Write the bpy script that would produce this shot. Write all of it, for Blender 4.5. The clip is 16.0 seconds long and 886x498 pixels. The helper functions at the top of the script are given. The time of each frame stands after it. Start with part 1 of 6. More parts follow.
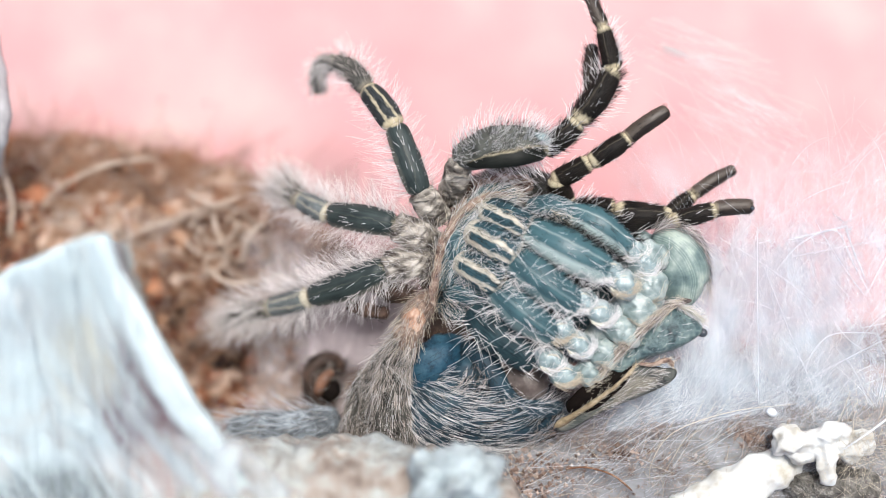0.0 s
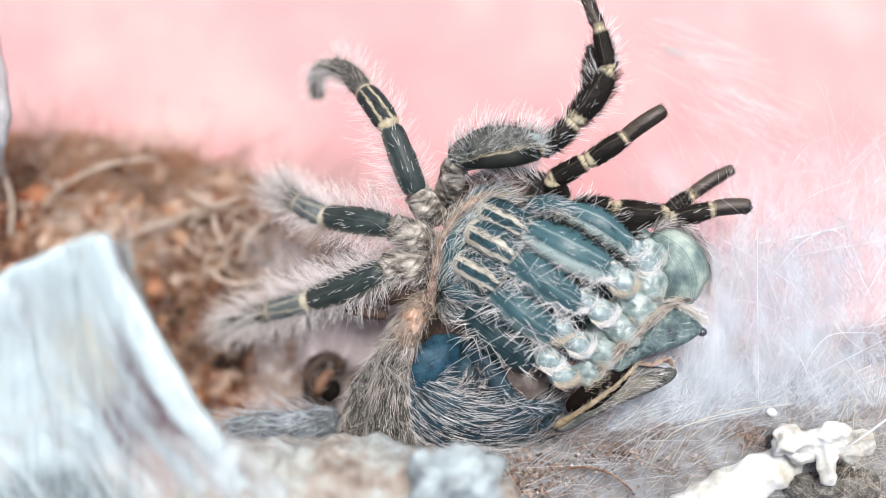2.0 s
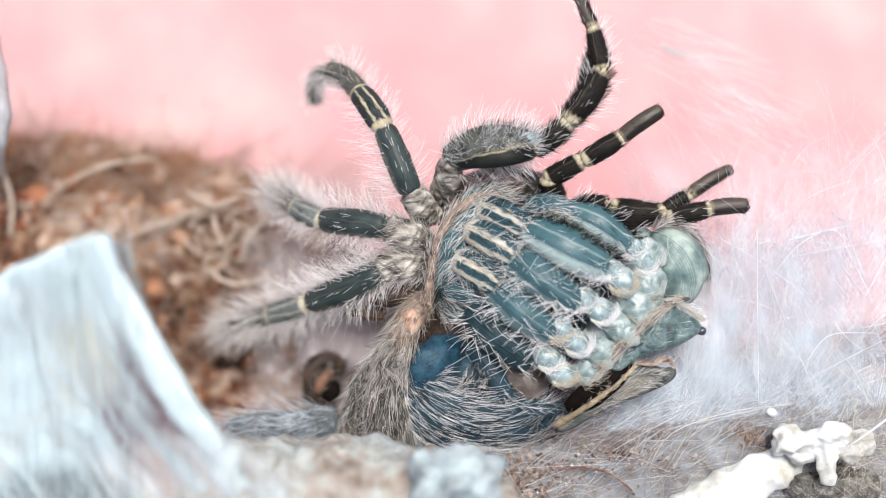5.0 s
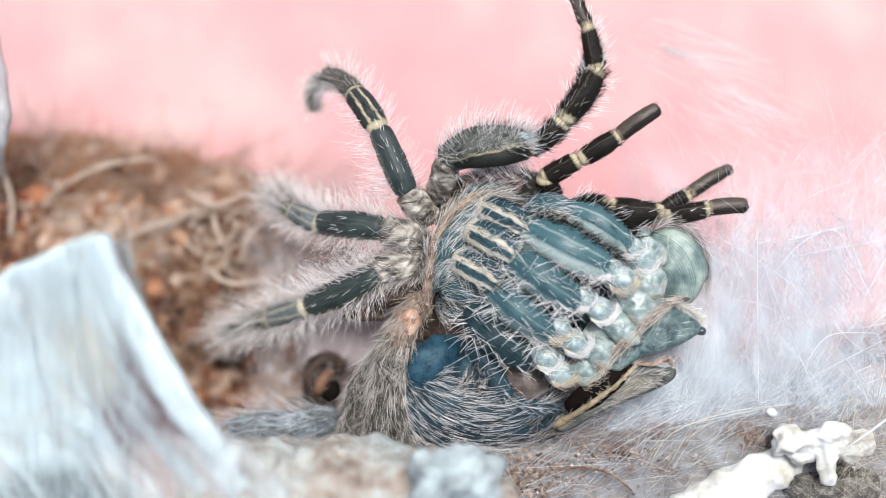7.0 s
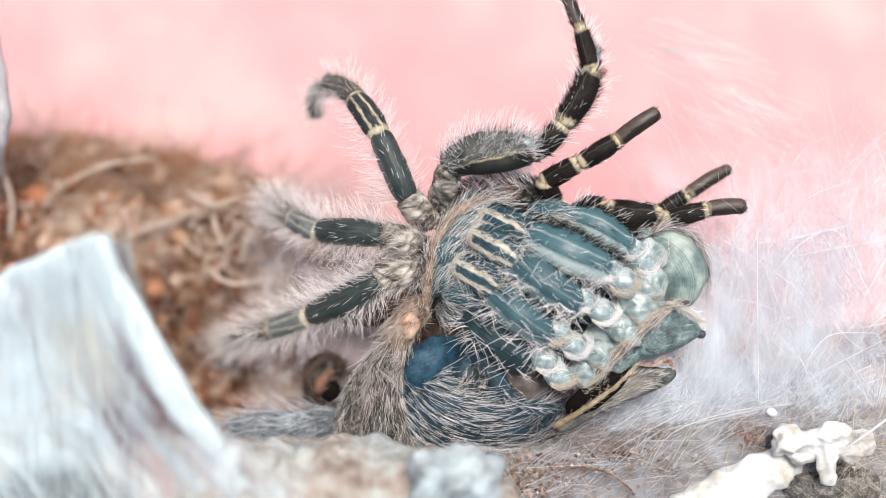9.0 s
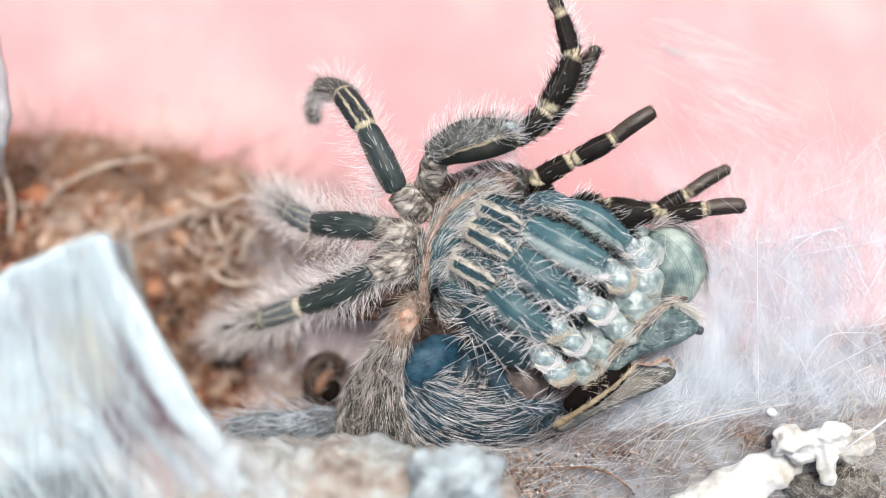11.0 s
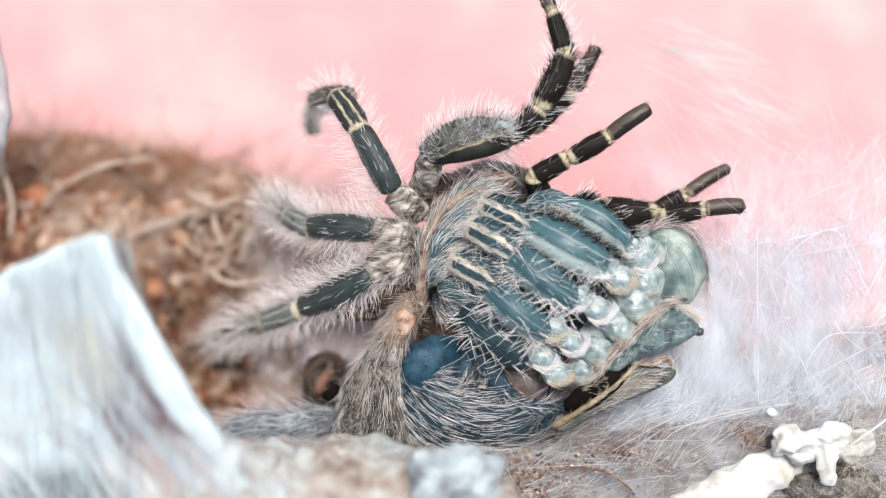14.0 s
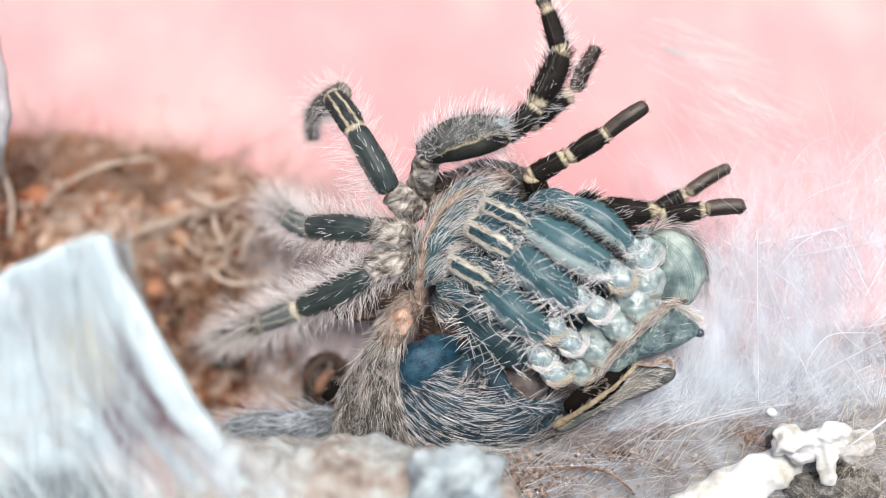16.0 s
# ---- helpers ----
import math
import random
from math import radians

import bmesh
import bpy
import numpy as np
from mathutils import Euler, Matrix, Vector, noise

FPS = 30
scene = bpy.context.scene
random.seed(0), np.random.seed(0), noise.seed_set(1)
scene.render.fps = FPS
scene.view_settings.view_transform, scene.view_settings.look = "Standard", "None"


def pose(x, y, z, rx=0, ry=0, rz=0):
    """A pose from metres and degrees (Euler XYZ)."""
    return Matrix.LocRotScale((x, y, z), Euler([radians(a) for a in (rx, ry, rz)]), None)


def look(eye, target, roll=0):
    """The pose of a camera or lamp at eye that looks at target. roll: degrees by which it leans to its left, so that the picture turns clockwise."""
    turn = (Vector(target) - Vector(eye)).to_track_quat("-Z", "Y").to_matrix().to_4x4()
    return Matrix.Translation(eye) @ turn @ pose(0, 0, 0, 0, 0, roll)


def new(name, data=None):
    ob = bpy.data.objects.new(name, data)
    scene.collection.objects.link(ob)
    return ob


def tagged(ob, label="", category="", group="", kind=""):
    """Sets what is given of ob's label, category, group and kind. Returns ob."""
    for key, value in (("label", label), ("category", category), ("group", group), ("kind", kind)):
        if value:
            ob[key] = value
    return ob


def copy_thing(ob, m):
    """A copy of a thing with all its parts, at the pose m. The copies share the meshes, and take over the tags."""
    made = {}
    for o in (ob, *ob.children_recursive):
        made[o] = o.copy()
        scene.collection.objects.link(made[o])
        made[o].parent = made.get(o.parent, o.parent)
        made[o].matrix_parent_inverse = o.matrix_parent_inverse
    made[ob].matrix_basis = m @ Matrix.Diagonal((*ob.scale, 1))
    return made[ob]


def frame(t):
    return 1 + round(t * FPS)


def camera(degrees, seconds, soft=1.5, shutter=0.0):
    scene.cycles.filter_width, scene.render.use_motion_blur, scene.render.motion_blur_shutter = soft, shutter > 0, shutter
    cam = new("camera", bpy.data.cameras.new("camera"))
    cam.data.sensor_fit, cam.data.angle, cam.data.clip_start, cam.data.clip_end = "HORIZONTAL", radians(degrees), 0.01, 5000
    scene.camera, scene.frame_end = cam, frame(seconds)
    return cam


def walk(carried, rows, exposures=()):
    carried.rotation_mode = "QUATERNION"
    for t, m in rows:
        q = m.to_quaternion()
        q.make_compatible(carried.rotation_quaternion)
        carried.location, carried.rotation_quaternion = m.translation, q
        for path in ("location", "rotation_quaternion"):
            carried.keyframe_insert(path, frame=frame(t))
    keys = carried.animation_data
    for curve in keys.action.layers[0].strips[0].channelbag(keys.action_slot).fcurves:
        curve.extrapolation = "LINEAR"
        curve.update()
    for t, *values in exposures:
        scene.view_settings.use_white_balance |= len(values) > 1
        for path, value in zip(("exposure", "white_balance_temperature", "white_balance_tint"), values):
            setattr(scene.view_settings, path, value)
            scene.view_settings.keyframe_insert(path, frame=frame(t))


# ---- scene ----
# All plans below are in millimetres; the spider lies about 55 mm above the tub's floor.
MM = 0.001
cam = camera(40, 16.0, 0.8)
cam.data.dof.use_dof = True
cam.data.dof.focus_distance = 0.2132
cam.data.dof.aperture_fstop = 4.2
EYE = pose(0, 0, 0.2704)
EXPOSURES = [(0, 0.485, 6330, 9.5), (0.5, 0.66, 6330, 9.5), (1, 0.435, 6330, 9.5), (2, 0.485, 6330, 9.5), (2.5, 0.43, 6330, 9.5), (3, 0.455, 6330, 9.5), (3.5, 0.425, 6330, 9.5), (4, 0.455, 6330, 9.5), (6.5, 0.485, 6230, 8), (7.5, 0.425, 6230, 8), (8.5, 0.455, 6430, 10.5), (9, 0.485, 6530, 11), (11.5, 0.465, 6430, 10), (12, 0.47, 6430, 10), (13, 0.445, 6430, 10.5), (13.5, 0.36, 6380, 9.5), (14, 0.495, 6430, 10.5), (14.5, 0.445, 6430, 10.5), (15, 0.515, 6430, 10.5), (16, 0.47, 6450, 10.5)]
walk(cam, [(0, EYE), (16.0, EYE)], EXPOSURES)

# ---- light: an overcast window sky above the open tub ----
world = bpy.data.worlds.new("sky")
scene.world = world
world.use_nodes = True
wn = world.node_tree.nodes
sky = wn.new("ShaderNodeTexSky")
sky.sky_type = "NISHITA"
sky.sun_disc = False
sky.sun_elevation, sky.sun_rotation = radians(67), radians(18)
sky.dust_density, sky.air_density, sky.ozone_density = 6.0, 1.0, 1.0
wn["Background"].inputs["Strength"].default_value = 0.12
world.node_tree.links.new(sky.outputs["Color"], wn["Background"].inputs["Color"])
sun = new("sun", bpy.data.lights.new("sun", "SUN"))
sun.data.energy, sun.data.angle, sun.data.color = 2.4, radians(20), (1.0, 0.985, 0.96)
sun.matrix_world = look((0.12, 0.36, 0.9), (0, 0, 0))


# ---- materials ----
class Mat:
    """A node material in the making."""

    def __init__(self, name, rough=0.6, spec=0.4):
        self.m = bpy.data.materials.new(name)
        self.m.use_nodes = True
        self.t = self.m.node_tree
        self.b = self.t.nodes["Principled BSDF"]
        self.b.inputs["Roughness"].default_value = rough
        self.b.inputs["Specular IOR Level"].default_value = spec
        self.co = self.t.nodes.new("ShaderNodeTexCoord")
        self.heights = []

    def node(self, kind, **values):
        n = self.t.nodes.new(kind)
        for k, v in values.items():
            n.inputs[k].default_value = v
        return n

    def link(self, a, b):
        self.t.links.new(a, b)

    def noise(self, scale, detail=4.0, stretch=None, uv=False, distort=0.0):
        n = self.node("ShaderNodeTexNoise", Scale=scale, Detail=detail, Distortion=distort)
        src = self.co.outputs["UV" if uv else "Object"]
        if stretch:
            mp = self.t.nodes.new("ShaderNodeMapping")
            mp.inputs["Scale"].default_value = stretch
            self.link(src, mp.inputs["Vector"])
            src = mp.outputs["Vector"]
        self.link(src, n.inputs["Vector"])
        return n.outputs["Fac"]

    def ramp(self, fac, stops):
        r = self.t.nodes.new("ShaderNodeValToRGB")
        el = r.color_ramp.elements
        while len(el) < len(stops):
            el.new(0.5)
        for e, (p, c) in zip(el, stops):
            e.position = p
            e.color = (c, c, c, 1) if isinstance(c, (int, float)) else (*c, 1)
        self.link(fac, r.inputs["Fac"])
        return r.outputs["Color"]

    def math(self, op, a, b):
        n = self.t.nodes.new("ShaderNodeMath")
        n.operation = op
        for i, v in enumerate((a, b)):
            if isinstance(v, (int, float)):
                n.inputs[i].default_value = v
            else:
                self.link(v, n.inputs[i])
        return n.outputs[0]

    def mix(self, fac, a, b, mode="MIX"):
        n = self.t.nodes.new("ShaderNodeMix")
        n.data_type, n.blend_type = "RGBA", mode
        for i, v in ((0, fac), (6, a), (7, b)):
            if isinstance(v, (int, float)):
                n.inputs[i].default_value = v
            elif isinstance(v, tuple):
                n.inputs[i].default_value = (*v, 1)
            else:
                self.link(v, n.inputs[i])
        return n.outputs[2]

    def bump(self, height, strength=0.5, distance=0.0003):
        n = self.node("ShaderNodeBump", Strength=strength, Distance=distance)
        self.link(height, n.inputs["Height"])
        if self.heights:
            self.link(self.heights[-1], n.inputs["Normal"])
        self.heights.append(n.outputs["Normal"])

    def done(self, colour):
        if isinstance(colour, tuple):
            self.b.inputs["Base Color"].default_value = (*colour, 1)
        else:
            self.link(colour, self.b.inputs["Base Color"])
        if self.heights:
            self.link(self.heights[-1], self.b.inputs["Normal"])
        return self.m


def mottled(name, stops, scale, rough=0.7, spec=0.3, bump=0.5, depth=0.0003, fine=5.0, stretch=None, sss=0.0):
    """A surface mottled at two sizes, by a ramp of colours."""
    k = Mat(name, rough, spec)
    f = k.math("ADD", k.math("MULTIPLY", k.noise(scale, 3, stretch), 0.65), k.math("MULTIPLY", k.noise(scale * fine, 4, stretch), 0.35))
    k.bump(k.noise(scale * fine, 5, stretch), bump, depth)
    if sss:
        k.b.inputs["Subsurface Weight"].default_value = sss
        k.b.inputs["Subsurface Radius"].default_value = (0.002, 0.0016, 0.0014)
        k.b.inputs["Subsurface Scale"].default_value = 1.0
    return k.done(k.ramp(f, stops))


def leg_skin(name, dark, mid, cream, bands, lines, rough=0.6, spec=0.14, streak=60.0, flank=None, clean=0.49, waver=1.0, converge=0.0):
    """Leg cuticle: dark with a fine lengthwise nap, cream bands by length and cream lines by girth."""
    k = Mat(name, rough, spec)
    sep = k.t.nodes.new("ShaderNodeSeparateXYZ")
    k.link(k.co.outputs["UV"], sep.inputs[0])
    wob = k.math("ADD", k.math("MULTIPLY", k.math("SUBTRACT", k.noise(420, 3), 0.5), 0.14 * waver), k.math("MULTIPLY", k.math("SUBTRACT", k.noise(1800, 2), 0.5), 0.05 * waver))
    u = k.math("ADD", sep.outputs[0], wob)
    v = k.math("ADD", sep.outputs[1], k.math("MULTIPLY", wob, 0.7))
    if converge:
        v = k.math("ADD", k.math("DIVIDE", k.math("SUBTRACT", v, 0.19), k.math("SUBTRACT", 1.0, k.math("MULTIPLY", sep.outputs[0], converge))), 0.19)
    nap = k.noise(1.0, 4, (7.0 if clean < 0.5 else 2.5, streak, 1.0), uv=True)
    patch = k.noise(380, 3)
    body = k.mix(k.ramp(k.math("ADD", k.math("MULTIPLY", nap, 0.6), k.math("MULTIPLY", patch, 0.4)), [(0.36, 0.0), (0.66, 1.0)]), dark, mid)
    if flank:
        body = k.mix(k.math("MULTIPLY", k.ramp(v, flank[0]), k.ramp(nap, [(0.3, 0.4 + 0.5 * clean), (0.6, 1.0)])), body, flank[1])
    mask = k.ramp(u, bands)
    if lines:
        across = k.math("MULTIPLY", k.ramp(v, lines), k.ramp(u, [(0.02, 0.0), (0.1, 1.0), (0.86, 1.0), (0.95, 0.0)]))
        mask = k.math("MAXIMUM", mask, across)
    mask = k.math("MULTIPLY", mask, k.ramp(k.noise(1.0, 3, (5.0, 40.0, 1.0), uv=True), [(0.3, clean), (0.5, 1.0)]))
    pale = k.mix(k.noise(900, 3), cream, tuple(c * 0.5 for c in cream))
    k.bump(nap, 0.2, 0.0002)
    k.bump(k.noise(2500, 3), 0.2, 0.0001)
    return k.done(k.mix(mask, body, pale))


def hair_mat(name, root, tip, rough=0.45, glow=0.0, spec=0.4):
    k = Mat(name, rough, spec)
    sep = k.t.nodes.new("ShaderNodeSeparateXYZ")
    k.link(k.co.outputs["UV"], sep.inputs[0])
    geo = k.t.nodes.new("ShaderNodeNewGeometry")
    c = k.ramp(sep.outputs[0], [(0.0, root), (0.55, tip)])
    c = k.mix(k.math("MULTIPLY", geo.outputs["Random Per Island"], 0.3), c, tuple(v * 0.45 for v in tip))
    k.b.inputs["Subsurface Weight"].default_value = glow
    k.b.inputs["Subsurface Radius"].default_value = (0.0004, 0.0004, 0.0004)
    return k.done(c)


def silk_sheet(name, colour, low, high, scale, stretch, uv=False, fade=4.0):
    """Thin silk: fibres that let light through between them, fraying out towards the sheet's borders."""
    k = Mat(name, 0.55, 0.3)
    f = k.math("ADD", k.math("MULTIPLY", k.noise(scale, 5, stretch, uv=uv, distort=1.8), 0.6), k.math("MULTIPLY", k.noise(scale * 3.7, 4, stretch, uv=uv, distort=0.4), 0.4))
    sep = k.t.nodes.new("ShaderNodeSeparateXYZ")
    k.link(k.co.outputs["UV"], sep.inputs[0])
    u, v = sep.outputs[0], sep.outputs[1]
    rim = k.math("MINIMUM", k.math("MINIMUM", u, k.math("SUBTRACT", 1.0, u)), k.math("MINIMUM", v, k.math("SUBTRACT", 1.0, v)))
    rim = k.math("ADD", k.math("MULTIPLY", rim, fade), k.math("MULTIPLY", k.math("SUBTRACT", k.noise(45, 3), 0.5), 0.7))
    fray = k.ramp(rim, [(0.05, 0.0), (0.75, 1.0)])
    k.link(k.math("MULTIPLY", fray, k.ramp(f, [(0.36, low), (0.66, high)])), k.b.inputs["Alpha"])
    k.bump(f, 0.4, 0.0004)
    return k.done(colour)


CREAM = (0.66, 0.58, 0.4)
M_black = leg_skin("black_cuticle", (0.004, 0.0035, 0.003), (0.02, 0.016, 0.013), CREAM, [(0.0, 1.0), (0.15, 1.0), (0.21, 0.0), (0.83, 0.0), (0.89, 0.95)], [(0.30, 0.0), (0.315, 0.12), (0.33, 0.0)])
M_plainblack = leg_skin("bare_black_cuticle", (0.004, 0.005, 0.004), (0.016, 0.018, 0.015), CREAM, [(0.9, 0.0), (0.97, 0.8)], [(0.34, 0.0), (0.375, 0.6), (0.41, 0.1)], 0.5, 0.12)
M_tarsus = leg_skin("brown_black_tarsus", (0.012, 0.009, 0.007), (0.035, 0.026, 0.02), CREAM, [(0.0, 0.9), (0.06, 0.5), (0.12, 0.0)], [], 0.45, 0.3, 30.0, ([(0.2, 0.0), (0.225, 1.0), (0.5, 0.8)], (0.075, 0.06, 0.048)), 0.8)
M_femur = leg_skin("grey_black_femur", (0.013, 0.021, 0.021), (0.042, 0.057, 0.054), CREAM, [(0.0, 0.5), (0.03, 0.0), (0.93, 0.0), (0.97, 1.0)], [(0.23, 0.0), (0.24, 0.08), (0.25, 0.0)], 0.5, 0.3, 30.0, ([(0.36, 0.0), (0.45, 1.0), (0.5, 1.0)], (0.15, 0.15, 0.12)), 0.7)
M_patella = leg_skin("striped_patella", (0.008, 0.01, 0.011), (0.05, 0.058, 0.06), CREAM, [(0.0, 1.0), (0.1, 0.9), (0.16, 0.0), (0.84, 0.0), (0.91, 0.95)], [(0.13, 0.0), (0.155, 0.8), (0.175, 0.8), (0.205, 0.0), (0.285, 0.0), (0.305, 0.8), (0.32, 0.8), (0.35, 0.0)], 0.6, 0.14, 60.0, None, 0.4, 1.1, 0.35)
M_chel = mottled("teal_grey_fang_base", [(0.34, (0.016, 0.03, 0.034)), (0.46, (0.056, 0.095, 0.1)), (0.58, (0.115, 0.165, 0.16)), (0.72, (0.24, 0.29, 0.265))], 330, 0.42, 0.4, 0.9, 0.0005, 4.0)
M_patella_grey = leg_skin("grey_striped_patella", (0.055, 0.066, 0.07), (0.17, 0.19, 0.19), (0.62, 0.57, 0.44), [(0.0, 1.0), (0.1, 0.9), (0.18, 0.0), (0.84, 0.0), (0.91, 0.9)], [(0.12, 0.0), (0.15, 0.4), (0.175, 0.4), (0.21, 0.0), (0.285, 0.0), (0.305, 0.45), (0.32, 0.45), (0.35, 0.0)], 0.6, 0.14, 60.0, None, 0.5, 0.8, 0.3)
M_flap = leg_skin("grey_green_old_shell", (0.035, 0.042, 0.038), (0.125, 0.13, 0.118), (0.4, 0.36, 0.28), [(0.95, 0.0), (1.0, 0.5)], [(0.3, 0.0), (0.45, 0.5)], 0.5)
M_thigh = leg_skin("olive_grey_thigh", (0.03, 0.033, 0.029), (0.15, 0.155, 0.135), (0.4, 0.36, 0.28), [(0.0, 0.7), (0.06, 0.0), (0.94, 0.0), (0.98, 0.6)], [], 0.6)
M_grey = leg_skin("dusty_grey_cuticle", (0.014, 0.015, 0.014), (0.13, 0.125, 0.11), (0.4, 0.36, 0.28), [(0.0, 0.7), (0.1, 0.0), (0.92, 0.0), (0.97, 0.6)], [], 0.6)
# teal skins: pale lines and flank also paint highlights along ridge and side
M_teal = leg_skin("wet_teal_cuticle", (0.036, 0.088, 0.103), (0.06, 0.13, 0.143), (0.46, 0.53, 0.5), [(0.0, 0.5), (0.04, 0.2), (0.08, 0.0), (0.9, 0.0), (0.98, 0.7)], [(0.19, 0.0), (0.2, 0.75), (0.215, 0.0), (0.3, 0.0), (0.312, 0.6), (0.325, 0.0)], 0.4, 0.4, 22.0, ([(0.0, 0.3), (0.05, 1.0), (0.19, 1.0), (0.2, 0.0)], (0.34, 0.42, 0.405)), 0.95, 0.25)
M_teal_furred = leg_skin("furred_teal_cuticle", (0.023, 0.058, 0.071), (0.054, 0.118, 0.132), (0.38, 0.46, 0.45), [(0.0, 0.4), (0.04, 0.1), (0.08, 0.0), (0.9, 0.0), (0.98, 0.7)], [(0.235, 0.0), (0.25, 0.4), (0.265, 0.0)], 0.48, 0.3, 40.0, ([(0.02, 0.2), (0.05, 0.5), (0.14, 0.45), (0.16, 0.0)], (0.2, 0.27, 0.265)), 0.8, 0.3)
M_tealpat = leg_skin("teal_patella", (0.016, 0.038, 0.05), (0.055, 0.11, 0.126), (0.7, 0.65, 0.54), [(0.0, 1.0), (0.17, 0.9), (0.23, 0.0), (0.88, 0.0), (0.95, 0.9)], [(0.07, 0.0), (0.095, 1.0), (0.145, 1.0), (0.165, 0.0), (0.24, 0.0), (0.258, 1.0), (0.305, 0.9), (0.335, 0.0)], 0.5, 0.14, 60.0, None, 0.25, 0.8, 0.5)
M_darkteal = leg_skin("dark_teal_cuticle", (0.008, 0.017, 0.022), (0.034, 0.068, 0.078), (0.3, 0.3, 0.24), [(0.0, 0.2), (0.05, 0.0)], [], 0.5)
M_pale = mottled("pale_translucent_membrane", [(0.34, (0.09, 0.13, 0.13)), (0.48, (0.22, 0.28, 0.272)), (0.66, (0.44, 0.49, 0.465))], 300, 0.28, 0.45, 0.45, 0.0004, 3.0, None, 0.25)


def swirled():
    """A smooth dome with fine creases curving round one side, and shade painted as a dark band along its outer rim."""
    k = Mat("grey_green_dome", 0.42, 0.4)
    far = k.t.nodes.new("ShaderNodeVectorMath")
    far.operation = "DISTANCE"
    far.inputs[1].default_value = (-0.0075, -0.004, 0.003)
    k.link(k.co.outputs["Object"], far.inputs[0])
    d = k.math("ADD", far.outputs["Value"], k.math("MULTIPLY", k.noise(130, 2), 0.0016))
    comb = k.t.nodes.new("ShaderNodeCombineXYZ")
    k.link(d, comb.inputs[0])
    n = k.node("ShaderNodeTexNoise", Scale=2600.0, Detail=3.0)
    k.link(comb.outputs[0], n.inputs["Vector"])
    grooved = k.ramp(k.math("MULTIPLY", d, 60.0), [(0.42, 0.0), (0.6, 1.0)])
    lines = k.math("MULTIPLY", k.math("SUBTRACT", n.outputs["Fac"], 0.5), grooved)
    f = k.math("ADD", k.math("MULTIPLY", lines, 0.32), k.noise(230, 4))
    k.bump(lines, 0.5, 0.0005)
    k.bump(k.noise(700, 4), 0.4, 0.0003)
    k.b.inputs["Subsurface Weight"].default_value = 0.2
    k.b.inputs["Subsurface Radius"].default_value = (0.002, 0.0018, 0.0015)
    k.b.inputs["Subsurface Scale"].default_value = 1.0
    c = k.ramp(f, [(0.34, (0.05, 0.085, 0.09)), (0.5, (0.155, 0.215, 0.2)), (0.64, (0.35, 0.41, 0.36))])
    # shade on the far rim, mixed into the colour
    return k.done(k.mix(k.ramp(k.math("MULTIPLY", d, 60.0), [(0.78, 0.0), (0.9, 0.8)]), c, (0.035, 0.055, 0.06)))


M_dome = swirled()
M_knuckle = mottled("glassy_knuckle", [(0.32, (0.11, 0.155, 0.16)), (0.5, (0.25, 0.32, 0.325)), (0.68, (0.48, 0.54, 0.54))], 330, 0.28, 0.4, 0.35, 0.0003, 3.0, None, 0.3)
M_condyle = mottled("pale_condyle_rim", [(0.3, (0.34, 0.34, 0.28)), (0.7, (0.66, 0.62, 0.5))], 500, 0.3, 0.5, 0.3)
M_neck = mottled("crumpled_brown_skin", [(0.34, (0.06, 0.035, 0.025)), (0.5, (0.23, 0.16, 0.12)), (0.66, (0.46, 0.36, 0.285))], 320, 0.45, 0.4, 1.0, 0.0006)
M_blue = mottled("blue_abdomen_skin", [(0.34, (0.006, 0.02, 0.034)), (0.5, (0.016, 0.056, 0.09)), (0.66, (0.034, 0.088, 0.12))], 420, 0.55, 0.25, 0.5)
M_abdomen = mottled("blue_grey_abdomen", [(0.3, (0.007, 0.014, 0.02)), (0.55, (0.014, 0.04, 0.058)), (0.75, (0.03, 0.076, 0.1))], 200, 0.55)
M_wrinkle = mottled("wrinkled_grey_cream_membrane", [(0.38, (0.05, 0.04, 0.034)), (0.48, (0.21, 0.19, 0.16)), (0.64, (0.54, 0.495, 0.43))], 380, 0.5, 0.3, 0.9, 0.0007, 2.2, (0.5, 1.2, 1.0))
M_skin = mottled("old_brown_skin", [(0.36, (0.06, 0.035, 0.028)), (0.48, (0.22, 0.145, 0.11)), (0.64, (0.48, 0.375, 0.3))], 420, 0.5, 0.4, 0.9, 0.0006)
M_orange = mottled("orange_membrane", [(0.36, (0.16, 0.085, 0.055)), (0.5, (0.36, 0.21, 0.135)), (0.66, (0.52, 0.38, 0.29))], 300, 0.35, 0.5, 0.4)
M_russet = mottled("russet_spinneret_skin", [(0.34, (0.035, 0.018, 0.012)), (0.5, (0.13, 0.06, 0.035)), (0.68, (0.26, 0.14, 0.09))], 380, 0.5, 0.3, 0.8, 0.0005)
M_silkgrey = mottled("silk_matted_skin", [(0.34, (0.05, 0.055, 0.06)), (0.5, (0.15, 0.17, 0.185)), (0.66, (0.38, 0.43, 0.47))], 260, 0.7, 0.2, 1.0, 0.0008)
M_tan = mottled("tan_shell_edge", [(0.3, (0.12, 0.085, 0.045)), (0.52, (0.29, 0.225, 0.135)), (0.72, (0.5, 0.42, 0.3))], 500, 0.5, 0.4, 0.8, 0.0004)
M_taupe = mottled("taupe_membrane", [(0.3, (0.04, 0.03, 0.025)), (0.52, (0.11, 0.088, 0.077)), (0.72, (0.23, 0.2, 0.18))], 260, 0.4, 0.35, 0.4)
M_bead = mottled("glossy_black_fang", [(0.3, (0.006, 0.008, 0.011)), (0.7, (0.07, 0.085, 0.1))], 700, 0.12, 0.8, 0.3)
